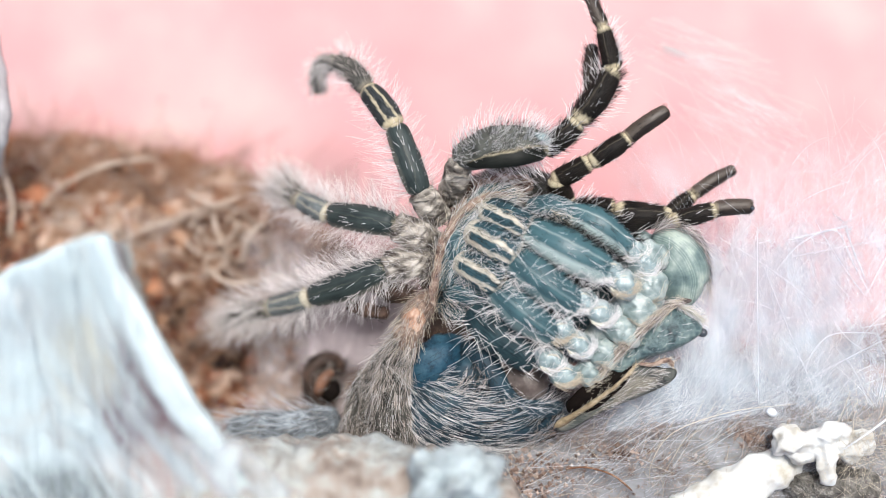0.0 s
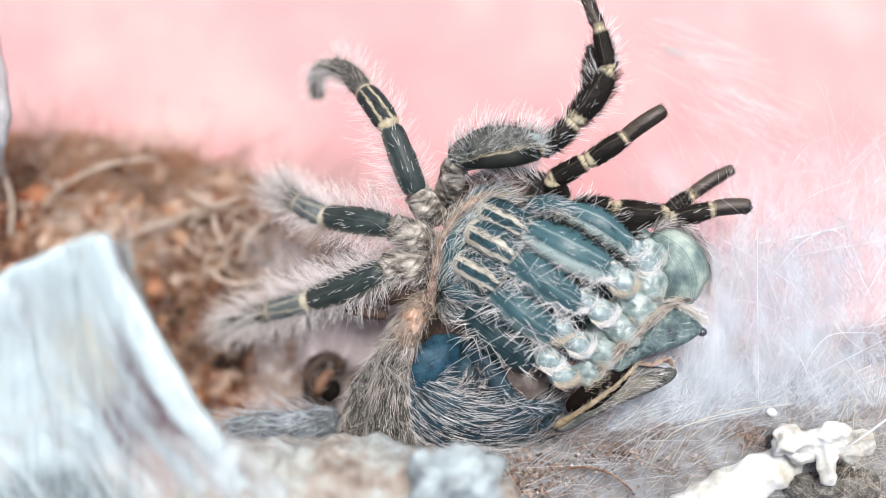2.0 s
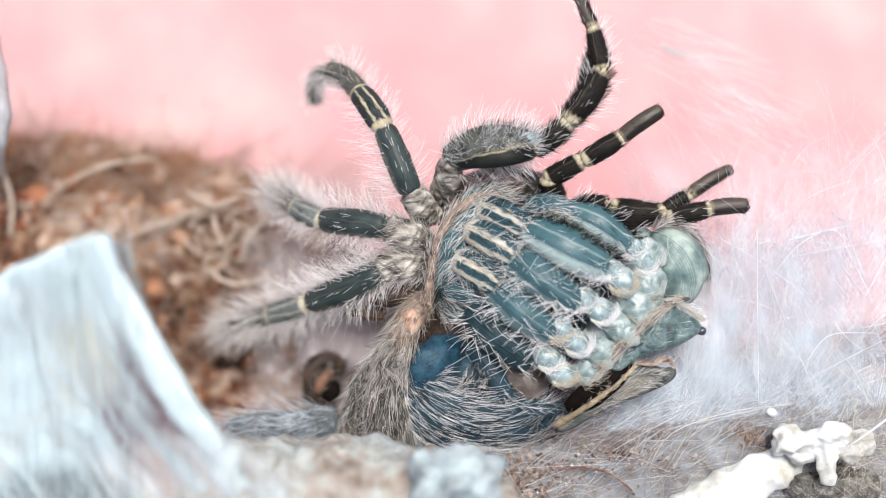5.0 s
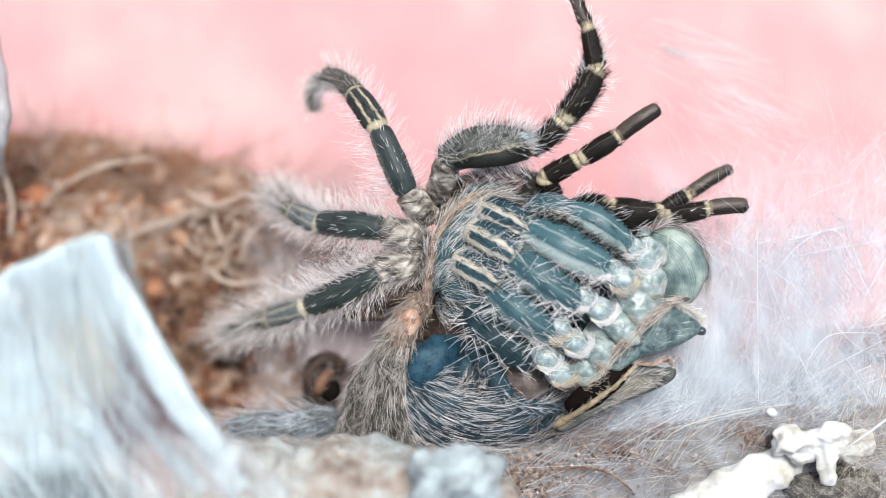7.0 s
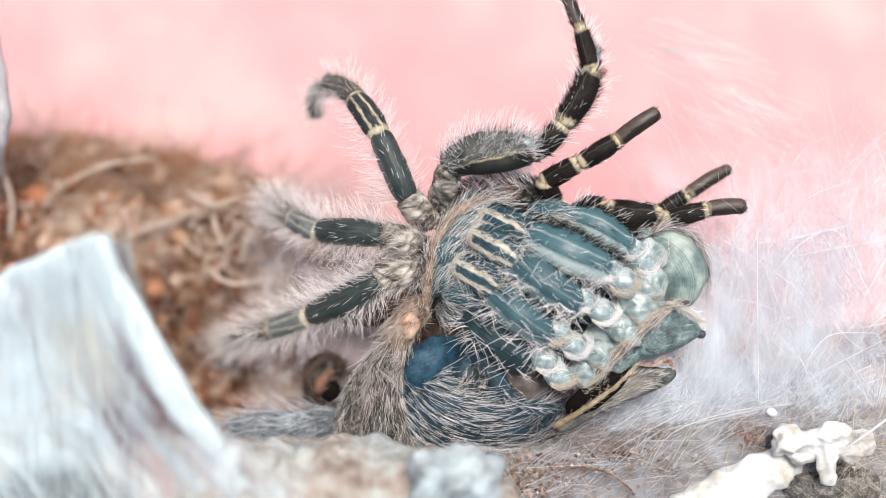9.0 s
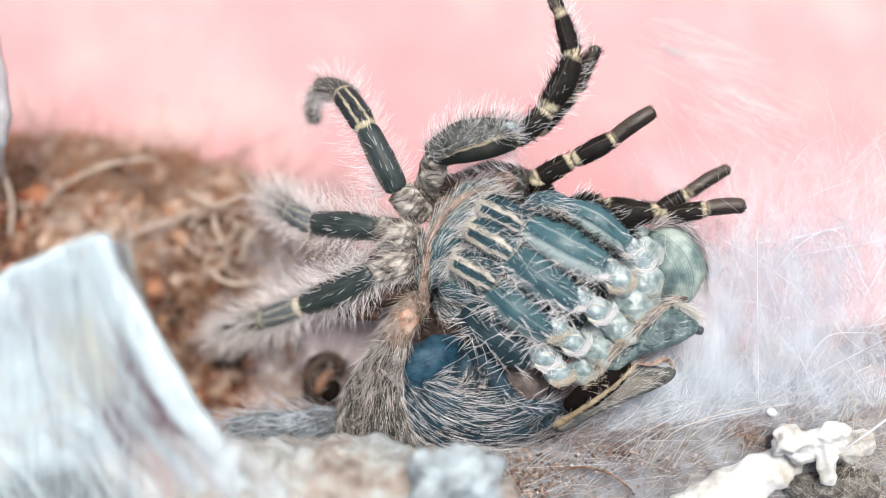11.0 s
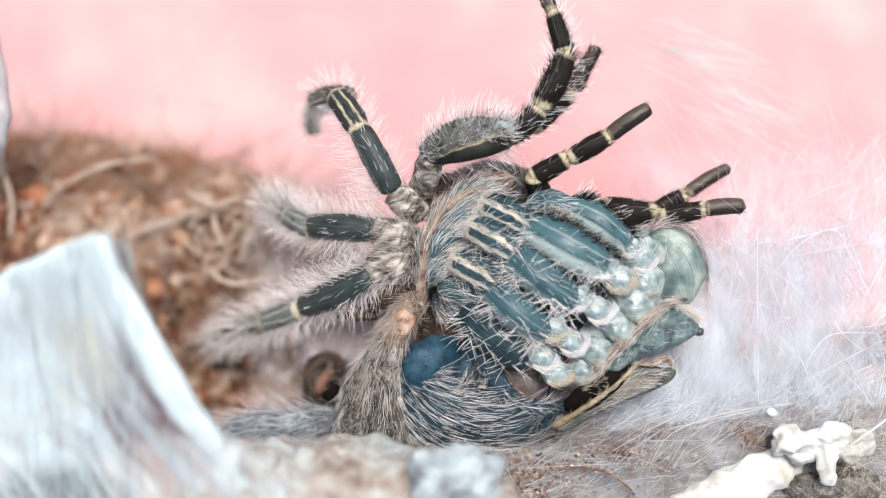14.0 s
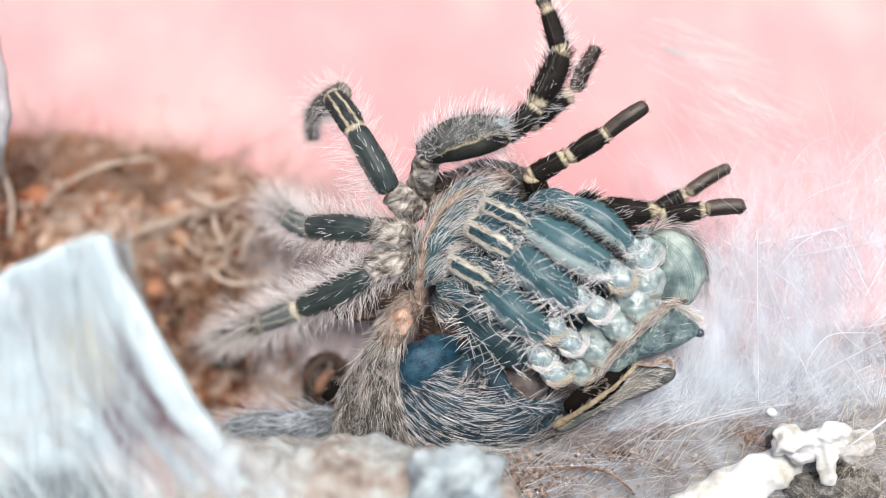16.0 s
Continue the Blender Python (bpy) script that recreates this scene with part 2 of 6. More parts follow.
# near-black colour that stands for the shade in deep hollows
M_void = mottled("black_hollow_shade", [(0.3, (0.004, 0.003, 0.003)), (0.7, (0.012, 0.009, 0.007))], 300, 0.8, 0.04)
M_hair_pale = hair_mat("pale_setae", (0.68, 0.67, 0.65), (0.94, 0.93, 0.92))
M_hair_fawn = hair_mat("fawn_setae", (0.56, 0.53, 0.505), (0.9, 0.865, 0.845))
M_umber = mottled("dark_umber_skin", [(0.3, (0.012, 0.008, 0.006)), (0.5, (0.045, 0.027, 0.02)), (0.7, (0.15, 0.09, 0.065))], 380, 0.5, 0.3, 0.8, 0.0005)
M_hair_taupe = hair_mat("taupe_setae", (0.13, 0.108, 0.09), (0.60, 0.53, 0.47))
M_hair_grey = hair_mat("grey_setae", (0.13, 0.12, 0.108), (0.52, 0.48, 0.435))
M_hair_silk = hair_mat("silk_matted_setae", (0.36, 0.40, 0.43), (0.64, 0.71, 0.77))
M_hair_cream = hair_mat("cream_fringe", (0.3, 0.25, 0.18), (0.72, 0.64, 0.5))
M_hair_black = hair_mat("black_bristles", (0.006, 0.006, 0.006), (0.02, 0.018, 0.016), 0.6, 0.0, 0.08)
M_pink = mottled("pink_plastic", [(0.32, (0.515, 0.24, 0.252)), (0.5, (0.535, 0.294, 0.296)), (0.68, (0.56, 0.395, 0.375))], 13, 0.5, 0.35, 0.15, 0.0004, 4.0)
M_soil = mottled("moist_coir_soil", [(0.4, (0.03, 0.013, 0.01)), (0.47, (0.17, 0.06, 0.033)), (0.55, (0.33, 0.18, 0.115)), (0.66, (0.56, 0.43, 0.35))], 60, 0.85, 0.2, 1.0, 0.0012)
M_silk = hair_mat("white_silk_threads", (0.65, 0.69, 0.73), (0.71, 0.75, 0.79))
M_silk_slab = hair_mat("blue_white_silk", (0.52, 0.60, 0.62), (0.58, 0.67, 0.69))
M_web = silk_sheet("web_sheet", (0.48, 0.565, 0.63), 0.3, 0.84, 75, (1.0, 0.38, 1.0))
M_veil = silk_sheet("thin_web_veil", (0.60, 0.67, 0.72), 0.0, 0.45, 110, (1.0, 0.3, 1.0))
M_apron = silk_sheet("white_silk_apron", (0.5, 0.55, 0.56), 0.2, 0.8, 110, (1.0, 0.4, 1.0), False, 3.5)
M_pad = silk_sheet("pinkish_grey_silk_pad", (0.42, 0.37, 0.36), 0.1, 0.85, 150, (1.0, 0.5, 1.0), False, 6.0)
M_veil_grey = silk_sheet("thin_grey_veil", (0.54, 0.49, 0.475), 0.0, 0.36, 110, (1.0, 0.5, 1.0), False, 5.0)
M_mauve = silk_sheet("mauve_grey_silk", (0.43, 0.375, 0.385), 0.6, 1.0, 130, (1.0, 0.7, 1.0), False, 5.0)
M_mat = silk_sheet("grey_silk_mat", (0.275, 0.285, 0.295), 0.5, 1.0, 220, (0.35, 1.0, 1.0), False, 7.0)


def varied(name, stops, rough=0.8, own=0.55, shared=1.25):
    """Crumbs and fibres, each with a tone of its own."""
    k = Mat(name, rough, 0.25)
    geo = k.t.nodes.new("ShaderNodeNewGeometry")
    f = k.math("ADD", k.math("MULTIPLY", geo.outputs["Random Per Island"], own), k.math("ADD", k.math("MULTIPLY", k.noise(900, 3), 0.2), k.math("MULTIPLY", k.math("SUBTRACT", k.noise(60, 2), 0.38), shared)))
    k.bump(k.noise(2200, 3), 0.5, 0.0002)
    return k.done(k.ramp(f, stops))


M_crumb = varied("soil_crumbs", [(0.22, (0.035, 0.015, 0.011)), (0.4, (0.2, 0.075, 0.04)), (0.62, (0.40, 0.25, 0.165)), (0.9, (0.68, 0.56, 0.47))], 0.8, 0.7, 1.5)
M_clod = varied("rust_and_dark_clods", [(0.15, (0.03, 0.014, 0.012)), (0.38, (0.1, 0.042, 0.026)), (0.52, (0.28, 0.12, 0.06)), (0.68, (0.42, 0.25, 0.155)), (0.9, (0.62, 0.48, 0.39))], 0.8, 0.9, 0.3)
M_rust = varied("red_brown_clods", [(0.1, (0.02, 0.011, 0.01)), (0.45, (0.08, 0.03, 0.02)), (0.65, (0.24, 0.075, 0.035)), (0.95, (0.42, 0.2, 0.11))], 0.85, 0.8, 0.5)
M_crumb_dark = varied("brown_coir_crumbs", [(0.1, (0.07, 0.044, 0.034)), (0.5, (0.27, 0.19, 0.15)), (0.9, (0.5, 0.41, 0.35))], 0.8, 0.7, 0.4)
M_lichen = mottled("pale_blue_lichen", [(0.34, (0.13, 0.12, 0.12)), (0.42, (0.32, 0.37, 0.38)), (0.55, (0.48, 0.56, 0.58))], 150, 0.8, 0.2, 1.0, 0.0012)
M_fibre = varied("coir_fibres", [(0.1, (0.09, 0.04, 0.022)), (0.4, (0.32, 0.165, 0.09)), (0.65, (0.44, 0.29, 0.19)), (0.9, (0.64, 0.53, 0.43))])
M_root = mottled("dry_tan_root", [(0.3, (0.24, 0.175, 0.13)), (0.55, (0.44, 0.36, 0.29)), (0.75, (0.6, 0.53, 0.46))], 200, 0.8)
M_twig = mottled("reddish_twig", [(0.34, (0.06, 0.028, 0.016)), (0.52, (0.2, 0.1, 0.055)), (0.7, (0.38, 0.26, 0.18))], 900, 0.8)
M_crumb_grey = varied("dusty_crumbs", [(0.1, (0.13, 0.1, 0.085)), (0.5, (0.3, 0.24, 0.205)), (0.9, (0.66, 0.6, 0.56))])
M_fibre_grey = varied("pale_fibres", [(0.1, (0.16, 0.11, 0.08)), (0.5, (0.36, 0.29, 0.24)), (0.9, (0.66, 0.59, 0.54))])
M_chunk = mottled("chalky_white_lump", [(0.3, (0.42, 0.39, 0.32)), (0.45, (0.58, 0.58, 0.54)), (0.64, (0.67, 0.70, 0.70))], 150, 0.6, 0.3, 0.5, 0.0006, 4.0)
M_stone = mottled("gritty_grey_stone", [(0.3, (0.03, 0.028, 0.025)), (0.5, (0.16, 0.15, 0.13)), (0.7, (0.42, 0.40, 0.36))], 500, 0.8, 0.3, 1.0, 0.0008)
M_bark = mottled("weathered_pale_bark", [(0.37, (0.19, 0.15, 0.125)), (0.45, (0.33, 0.285, 0.245)), (0.53, (0.39, 0.40, 0.375)), (0.66, (0.48, 0.53, 0.53))], 85, 0.8, 0.2, 1.0, 0.0012)
M_greywood = mottled("grey_wood", [(0.3, (0.2, 0.19, 0.19)), (0.7, (0.5, 0.49, 0.5))], 90, 0.8)


def draped_bark(name, worn):
    """Bark under a stretched silk sheet, with lengthwise streaks where the silk is thin; worn: holes (down the ridge, away from it) that show the bark."""
    k = Mat(name, 0.6, 0.3)
    long = k.noise(1.0, 3, (2.6, 11.0, 1.0), uv=True, distort=1.6)
    wide = k.noise(55, 3)
    f = k.math("ADD", k.math("MULTIPLY", long, 0.5), k.math("MULTIPLY", wide, 0.5))
    k.bump(long, 0.8, 0.0015)
    c = k.ramp(f, [(0.33, (0.29, 0.27, 0.26)), (0.41, (0.43, 0.475, 0.475)), (0.48, (0.45, 0.535, 0.55)), (0.6, (0.5, 0.595, 0.62))])
    sep = k.t.nodes.new("ShaderNodeSeparateXYZ")
    k.link(k.co.outputs["UV"], sep.inputs[0])
    frayed = k.math("ADD", k.math("MULTIPLY", k.math("SUBTRACT", k.noise(90, 3), 0.5), 0.12), 0.0)
    u, v = k.math("ADD", sep.outputs[0], frayed), k.math("ADD", sep.outputs[1], k.math("MULTIPLY", frayed, 0.4))
    for u0, u1, v0, v1, bark in worn:
        du, dv = (u1 - u0) * 0.25, (v1 - v0) * 0.22
        hole = k.math("MULTIPLY", k.ramp(u, [(u0, 0.0), (u0 + du, 1.0), (u1 - du, 1.0), (u1, 0.0)]), k.ramp(v, [(v0, 0.0), (v0 + dv, 1.0), (v1 - dv, 1.0), (v1, 0.0)]))
        hole = k.math("MULTIPLY", hole, k.ramp(k.noise(1.0, 4, (2.5, 34.0, 1.0), uv=True, distort=0.5), [(0.42, 1.0), (0.6, 0.2)]))
        c = k.mix(hole, c, bark)
    return k.done(c)


M_drape = draped_bark("silk_draped_bark", [(0.26, 0.7, 0.17, 0.34, (0.14, 0.095, 0.105)), (0.2, 0.46, 0.24, 0.37, (0.46, 0.475, 0.42)), (0.54, 0.99, 0.18, 0.43, (0.40, 0.34, 0.32)), (0.62, 0.82, 0.34, 0.44, (0.2, 0.22, 0.21)), (0.52, 0.99, 0.36, 0.75, (0.17, 0.2, 0.205)), (0.02, 0.3, 0.3, 0.5, (0.40, 0.44, 0.45)), (0.0, 0.34, 0.42, 0.99, (0.31, 0.3, 0.315))])
M_silk_thick = mottled("thick_white_silk", [(0.36, (0.38, 0.44, 0.45)), (0.62, (0.56, 0.65, 0.67))], 70, 0.6, 0.3, 0.6, 0.0008)


# ---- mesh helpers: a geometry is (points in mm, faces, uv) ----
ORIGIN = {}
RNG = np.random.default_rng(7)


def unit(v):
    v = np.asarray(v, float)
    return v / np.maximum(np.linalg.norm(v, axis=-1, keepdims=True), 1e-9)


def join(*geos):
    pts, faces, uvs, n = [], [], [], 0
    for p, f, uv in geos:
        pts.append(p)
        faces += [tuple(i + n for i in q) for q in f] if not isinstance(f, np.ndarray) else (f + n).tolist()
        uvs.append(uv)
        n += len(p)
    return np.concatenate(pts), faces, np.concatenate(uvs)


def mesh_of(name, geo, origin, material, smooth=True):
    pts, faces, uv = geo
    me = bpy.data.meshes.new(name)
    faces = faces.tolist() if isinstance(faces, np.ndarray) else faces
    me.from_pydata(((np.asarray(pts) - np.asarray(origin)) * MM).tolist(), [], faces)
    layer = me.uv_layers.new(name="UVMap")
    loops = np.empty(len(me.loops), dtype=np.int32)
    me.loops.foreach_get("vertex_index", loops)
    layer.data.foreach_set("uv", np.asarray(uv, dtype=np.float32)[loops].ravel())
    me.polygons.foreach_set("use_smooth", np.full(len(me.polygons), smooth))
    me.materials.append(material)
    me.update()
    return me


def thing(name, geo, origin, material, label, category, kind="", group="", smooth=True):
    """A top-level mesh with its origin at a point of the plan."""
    ob = new(name, mesh_of(name, geo, origin, material, smooth))
    ob.location = Vector(origin) * MM
    ORIGIN[ob] = np.asarray(origin, float)
    return tagged(ob, label, category, group, kind)


def part(name, geo, material, parent, origin=None, label="", smooth=True):
    """One mesh under a thing or under a part."""
    origin = ORIGIN[parent] if origin is None else np.asarray(origin, float)
    ob = new(name, mesh_of(name, geo, origin, material, smooth))
    ob.parent = parent
    ob.location = Vector(origin - ORIGIN[parent]) * MM
    ORIGIN[ob] = origin
    return tagged(ob, label)


def strands(root, way, length, bend, radius, steps=4, thin=0.4):
    """Tapered three-sided hairs: root, way (unit), length, bend by a parabola, radius at the root."""
    root, way, bend = (np.asarray(a, float) for a in (root, way, bend))
    n = len(root)
    t = np.linspace(0, 1, steps + 1)
    length = np.broadcast_to(np.asarray(length, float), (n,))[:, None, None]
    p = root[:, None] + way[:, None] * length * t[None, :, None] + bend[:, None] * length * (t**2)[None, :, None]
    a = unit(np.cross(way, RNG.normal(size=(n, 3))))
    b = np.cross(way, a)
    rad = np.broadcast_to(np.asarray(radius, float), (n,))[:, None] * (thin + (1 - thin) * (1 - t[None] ** 1.5))
    ang = np.arange(3) * 2 * np.pi / 3
    ring = a[:, None, None] * np.cos(ang)[None, None, :, None] + b[:, None, None] * np.sin(ang)[None, None, :, None]
    v = (p[:, :, None] + ring * rad[:, :, None, None]).reshape(-1, 3)
    i = np.arange(n)[:, None, None] * (steps + 1) * 3 + np.arange(steps)[None, :, None] * 3
    j = np.arange(3)[None, None]
    k = (j + 1) % 3
    f = np.stack(np.broadcast_arrays(i + j, i + k, i + 3 + k, i + 3 + j), -1).reshape(-1, 4)
    uv = np.stack(np.broadcast_arrays(t[None, :, None], RNG.random(n)[:, None, None], np.zeros((1, 1, 3))), -1)[..., :2].reshape(-1, 2)
    return v, f, uv


def smooth_path(pts, n):
    """A Catmull-Rom curve through points."""
    p = np.asarray(pts, float)
    p = np.vstack([2 * p[0] - p[1], p, 2 * p[-1] - p[-2]])
    s = np.linspace(0, len(p) - 3 - 1e-6, n)
    i, t = s.astype(int), (s % 1)[:, None]
    a, b, c, d = p[i], p[i + 1], p[i + 2], p[i + 3]
    return 0.5 * (2 * b + (c - a) * t + (2 * a - 5 * b + 4 * c - d) * t**2 + (3 * b - a - 3 * c + d) * t**3)


class Limb:
    """A round, tapering body along a path: widths along it, flattened, bulging, with rounded ends."""

    def __init__(self, path, widths, flat=0.85, e0=0.1, e1=0.1, rough=0.03, rings=16, sides=16, grain=0.5, waist=0.0):
        self.path = smooth_path(path, 41)
        self.w = np.interp(np.linspace(0, 1, 41), np.linspace(0, 1, len(widths)), widths) / 2
        self.w = np.convolve(np.pad(self.w, 3, mode="edge"), np.ones(7) / 7, "valid")
        self.w = self.w * (1 + waist * 0.35 - waist * np.abs(np.linspace(-1, 1, 41)) ** 3)
        self.flat, self.e0, self.e1, self.rough, self.rings, self.sides, self.grain = flat, e0, e1, rough, rings, sides, grain
        tan = unit(np.gradient(self.path, axis=0))
        side = unit(np.cross(tan, (0, 0, 1.0)))
        self.tan, self.side, self.up = tan, side, np.cross(side, tan)

    def pick(self, arr, s):
        x = np.clip(s, 0, 1) * 40
        i = np.minimum(x.astype(int), 39)
        w = (x - i)[:, None] if arr.ndim > 1 else x - i
        return arr[i] * (1 - w) + arr[i + 1] * w

    def surf(self, s, ang):
        """Points, outward normals and the way along, at lengths s and girth angles (90 degrees: up)."""
        s, ang = np.asarray(s, float), np.asarray(ang, float)
        end = np.sqrt(np.clip(1 - np.clip(1 - s / self.e0, 0, 1) ** 2, 0.0, 1)) * np.sqrt(np.clip(1 - np.clip(1 - (1 - s) / self.e1, 0, 1) ** 2, 0.0, 1))
        r = (self.pick(self.w, s) * np.maximum(end, 0.02))[:, None]
        side, up = self.pick(self.side, s), self.pick(self.up, s)
        nrm = side * np.cos(ang)[:, None] + up * np.sin(ang)[:, None]
        return self.pick(self.path, s) + (side * np.cos(ang)[:, None] + up * (np.sin(ang) * self.flat)[:, None]) * r, unit(nrm), self.pick(self.tan, s)

    def geo(self):
        s = (1 - np.cos(np.linspace(0, np.pi, self.rings + 1))) / 2 * 0.5 + np.linspace(0, 1, self.rings + 1) * 0.5
        ang = np.arange(self.sides) * 2 * np.pi / self.sides
        ss, aa = np.repeat(s, self.sides), np.tile(ang, self.rings + 1)
        p, nrm, _ = self.surf(ss, aa)
        amp = np.array([noise.noise(Vector(q * self.grain)) + 0.5 * noise.noise(Vector(q * self.grain * 2.7)) for q in p])
        p = p + nrm * (amp * self.rough * np.mean(self.w) * 2)[:, None]
        f, n = [], self.sides
        for i in range(self.rings):
            for j in range(n):
                k = (j + 1) % n
                f.append((i * n + j, i * n + k, (i + 1) * n + k, (i + 1) * n + j))
        f.append(tuple(reversed(range(n))))
        f.append(tuple(range(self.rings * n, (self.rings + 1) * n)))
        v = np.abs(((aa / (2 * np.pi)) + 0.0) % 1.0)
        return p, f, np.stack([ss, v], 1)

    def folds(self, n, thick):
        """Wrinkles: soft ridges lying across the back."""
        out = []
        for i in range(n):
            s0, tilt = (i + 0.7) / (n + 0.4), RNG.uniform(-0.3, 0.3)
            a = np.radians(np.linspace(RNG.uniform(0, 30), RNG.uniform(150, 185), 7))
            q, nrm, _ = self.surf(s0 + tilt * np.cos(a) + RNG.normal(size=7) * 0.02, a)
            out.append(Limb(q - nrm * thick * 0.25, [thick * 0.5, thick * 1.3, thick, thick * 1.3, thick * 0.5], 0.9, 0.15, 0.15, 0.2, 16, 8, 1.2).geo())
        return out

    def hair(self, n, length, lift=0.6, lean=0.6, arc=(-30, 210), s=(0.03, 0.97), radius=0.05, curl=0.25, stray=0.2, sway=(0, 0, 0), lock=0.0):
        ss = RNG.uniform(*s, n)
        aa = np.radians(RNG.uniform(*arc, n))
        p, nrm, tan = self.surf(ss, aa)
        way = nrm * lift + tan * lean + RNG.normal(size=(n, 3)) * stray + np.asarray(sway, float)
        bend = tan * curl + RNG.normal(size=(n, 3)) * 0.12
        if lock:
            wave = np.array([noise.noise(Vector(q * 0.45)) for q in p])[:, None] * lock
            across = np.cross(nrm, tan)
            way, bend = way + across * wave, bend - across * wave * 0.8
        way = unit(way)
        return strands(p - nrm * 0.1, way, length * RNG.uniform(0.55, 1.25, n), bend, radius * RNG.uniform(0.7, 1.2, n))


def combed(limb, n, length, centre, arc, radius, lift=0.16, stray=0.07, s=(0.03, 0.97), lock=0.3):
    """Hair that lies round a centre in locks, as if stroked, on a limb's upper side."""
    ss, aa = RNG.uniform(*s, n), np.radians(RNG.uniform(*arc, n))
    q, nrm, _ = limb.surf(ss, aa)
    c = np.asarray(centre, float)
    out = q - c
    out[:, 2] = 0
    out = unit(out)
    along = np.stack([-out[:, 1], out[:, 0], np.zeros(n)], 1)
    wave = np.array([noise.noise(Vector(v * 0.55)) for v in q])[:, None]
    along = along + out * wave * lock
    along = unit(along - nrm * np.sum(along * nrm, 1, keepdims=True))
    way = unit(along + nrm * lift + RNG.normal(size=(n, 3)) * stray)
    return strands(q - nrm * 0.1, way, length * RNG.uniform(0.7, 1.2, n), -out * 0.16 - nrm * 0.06 - out * wave * 0.3, radius * RNG.uniform(0.75, 1.15, n), 5)


def blob(centre, radii, turn=0.0, rough=0.08, grain=0.35, rings=14, sides=22, tip=0.0):
    """An uneven rounded lump."""
    th = np.linspace(0.02, np.pi - 0.02, rings + 1)
    ph = np.arange(sides) * 2 * np.pi / sides
    tt, pp = np.repeat(th, sides), np.tile(ph, rings + 1)
    d = np.stack([np.sin(tt) * np.cos(pp), np.sin(tt) * np.sin(pp), np.cos(tt)], 1)
    p = d * np.asarray(radii, float)
    amp = np.array([noise.noise(Vector((q + np.asarray(centre)) * grain)) + 0.5 * noise.noise(Vector((q + np.asarray(centre)) * grain * 2.6)) for q in p])
    p = p * (1 + rough * amp)[:, None]
    c, s = math.cos(radians(turn)), math.sin(radians(turn))
    p = np.stack([p[:, 0] * c - p[:, 1] * s, p[:, 0] * s + p[:, 1] * c, p[:, 2]], 1) + np.asarray(centre, float)
    f = []
    for i in range(rings):
        for j in range(sides):
            k = (j + 1) % sides
            f.append((i * sides + j, (i + 1) * sides + j, (i + 1) * sides + k, i * sides + k))
    f.append(tuple(range(sides)))
    f.append(tuple(reversed(range(rings * sides, (rings + 1) * sides))))
    return p, f, np.stack([pp / (2 * np.pi), tt / np.pi], 1)


def pillow(outline, z, height, under=1.2, rings=9, n=56, rough=0.0, grain=0.5, lean=(0.0, 0.0)):
    """A domed plate over a smooth closed outline of the plan; lean: its rise to +x and +y."""
    o = np.asarray(outline, float)
    m = len(o)
    ring = smooth_path(np.vstack([o[-2:], o, o[:2]]), (m + 3) * 12 + 1)[24:24 + m * 12]
    ring = ring[np.linspace(0, m * 12 - 1, n).astype(int)]
    c = ring.mean(0)
    pts, uv = [], []
    for k in [0.9, 1.0] + [1 - (i / rings) ** 1.3 for i in range(1, rings)]:
        base = len(pts) == 0
        for j, q in enumerate(ring):
            x, y = c + (q - c) * k
            h = -under if base else height * math.sqrt(max(1 - k * k, 0.0))
            h += rough * rough2(x, y, grain) * (0.0 if base else 1.0) + lean[0] * (x - c[0]) + lean[1] * (y - c[1])
            pts.append((x, y, z + h))
            uv.append((j / n, 1 - k))
    f = [(i * n + j, i * n + (j + 1) % n, (i + 1) * n + (j + 1) % n, (i + 1) * n + j) for i in range(rings) for j in range(n)]
    f.append(tuple(range(rings * n, (rings + 1) * n)))
    f.append(tuple(reversed(range(n))))
    return np.array(pts), f, np.array(uv)


def tube(path, radius, n=24, sides=6):
    return Limb(path, [radius * 2, radius * 1.7], 1.0, 0.02, 0.05, 0.12, n, sides, 0.8).geo()


def field(x0, x1, y0, y1, step, height, skirt=None):
    """A sheet over a rectangle of the plan, its height by a function; with a skirt it becomes a closed solid."""
    xs, ys = np.arange(x0, x1 + step / 2, step), np.arange(y0, y1 + step / 2, step)
    nx, ny = len(xs), len(ys)
    p = np.array([(x, y, height(x, y)) for y in ys for x in xs])
    f = [(j * nx + i, j * nx + i + 1, (j + 1) * nx + i + 1, (j + 1) * nx + i) for j in range(ny - 1) for i in range(nx - 1)]
    uv = np.stack([(p[:, 0] - x0) / (x1 - x0), (p[:, 1] - y0) / (y1 - y0)], 1)
    if skirt is not None:
        rim = [i for i in range(nx)] + [j * nx + nx - 1 for j in range(1, ny)] + [(ny - 1) * nx + i for i in range(nx - 2, -1, -1)] + [j * nx for j in range(ny - 2, 0, -1)]
        low = p[rim].copy()
        low[:, 2] = skirt
        m = len(p)
        p, uv = np.vstack([p, low]), np.vstack([uv, uv[rim]])
        for a in range(len(rim)):
            b = (a + 1) % len(rim)
            f.append((rim[a], m + a, m + b, rim[b]))
        f.append(tuple(reversed(range(m, m + len(rim)))))
    return p, f, uv


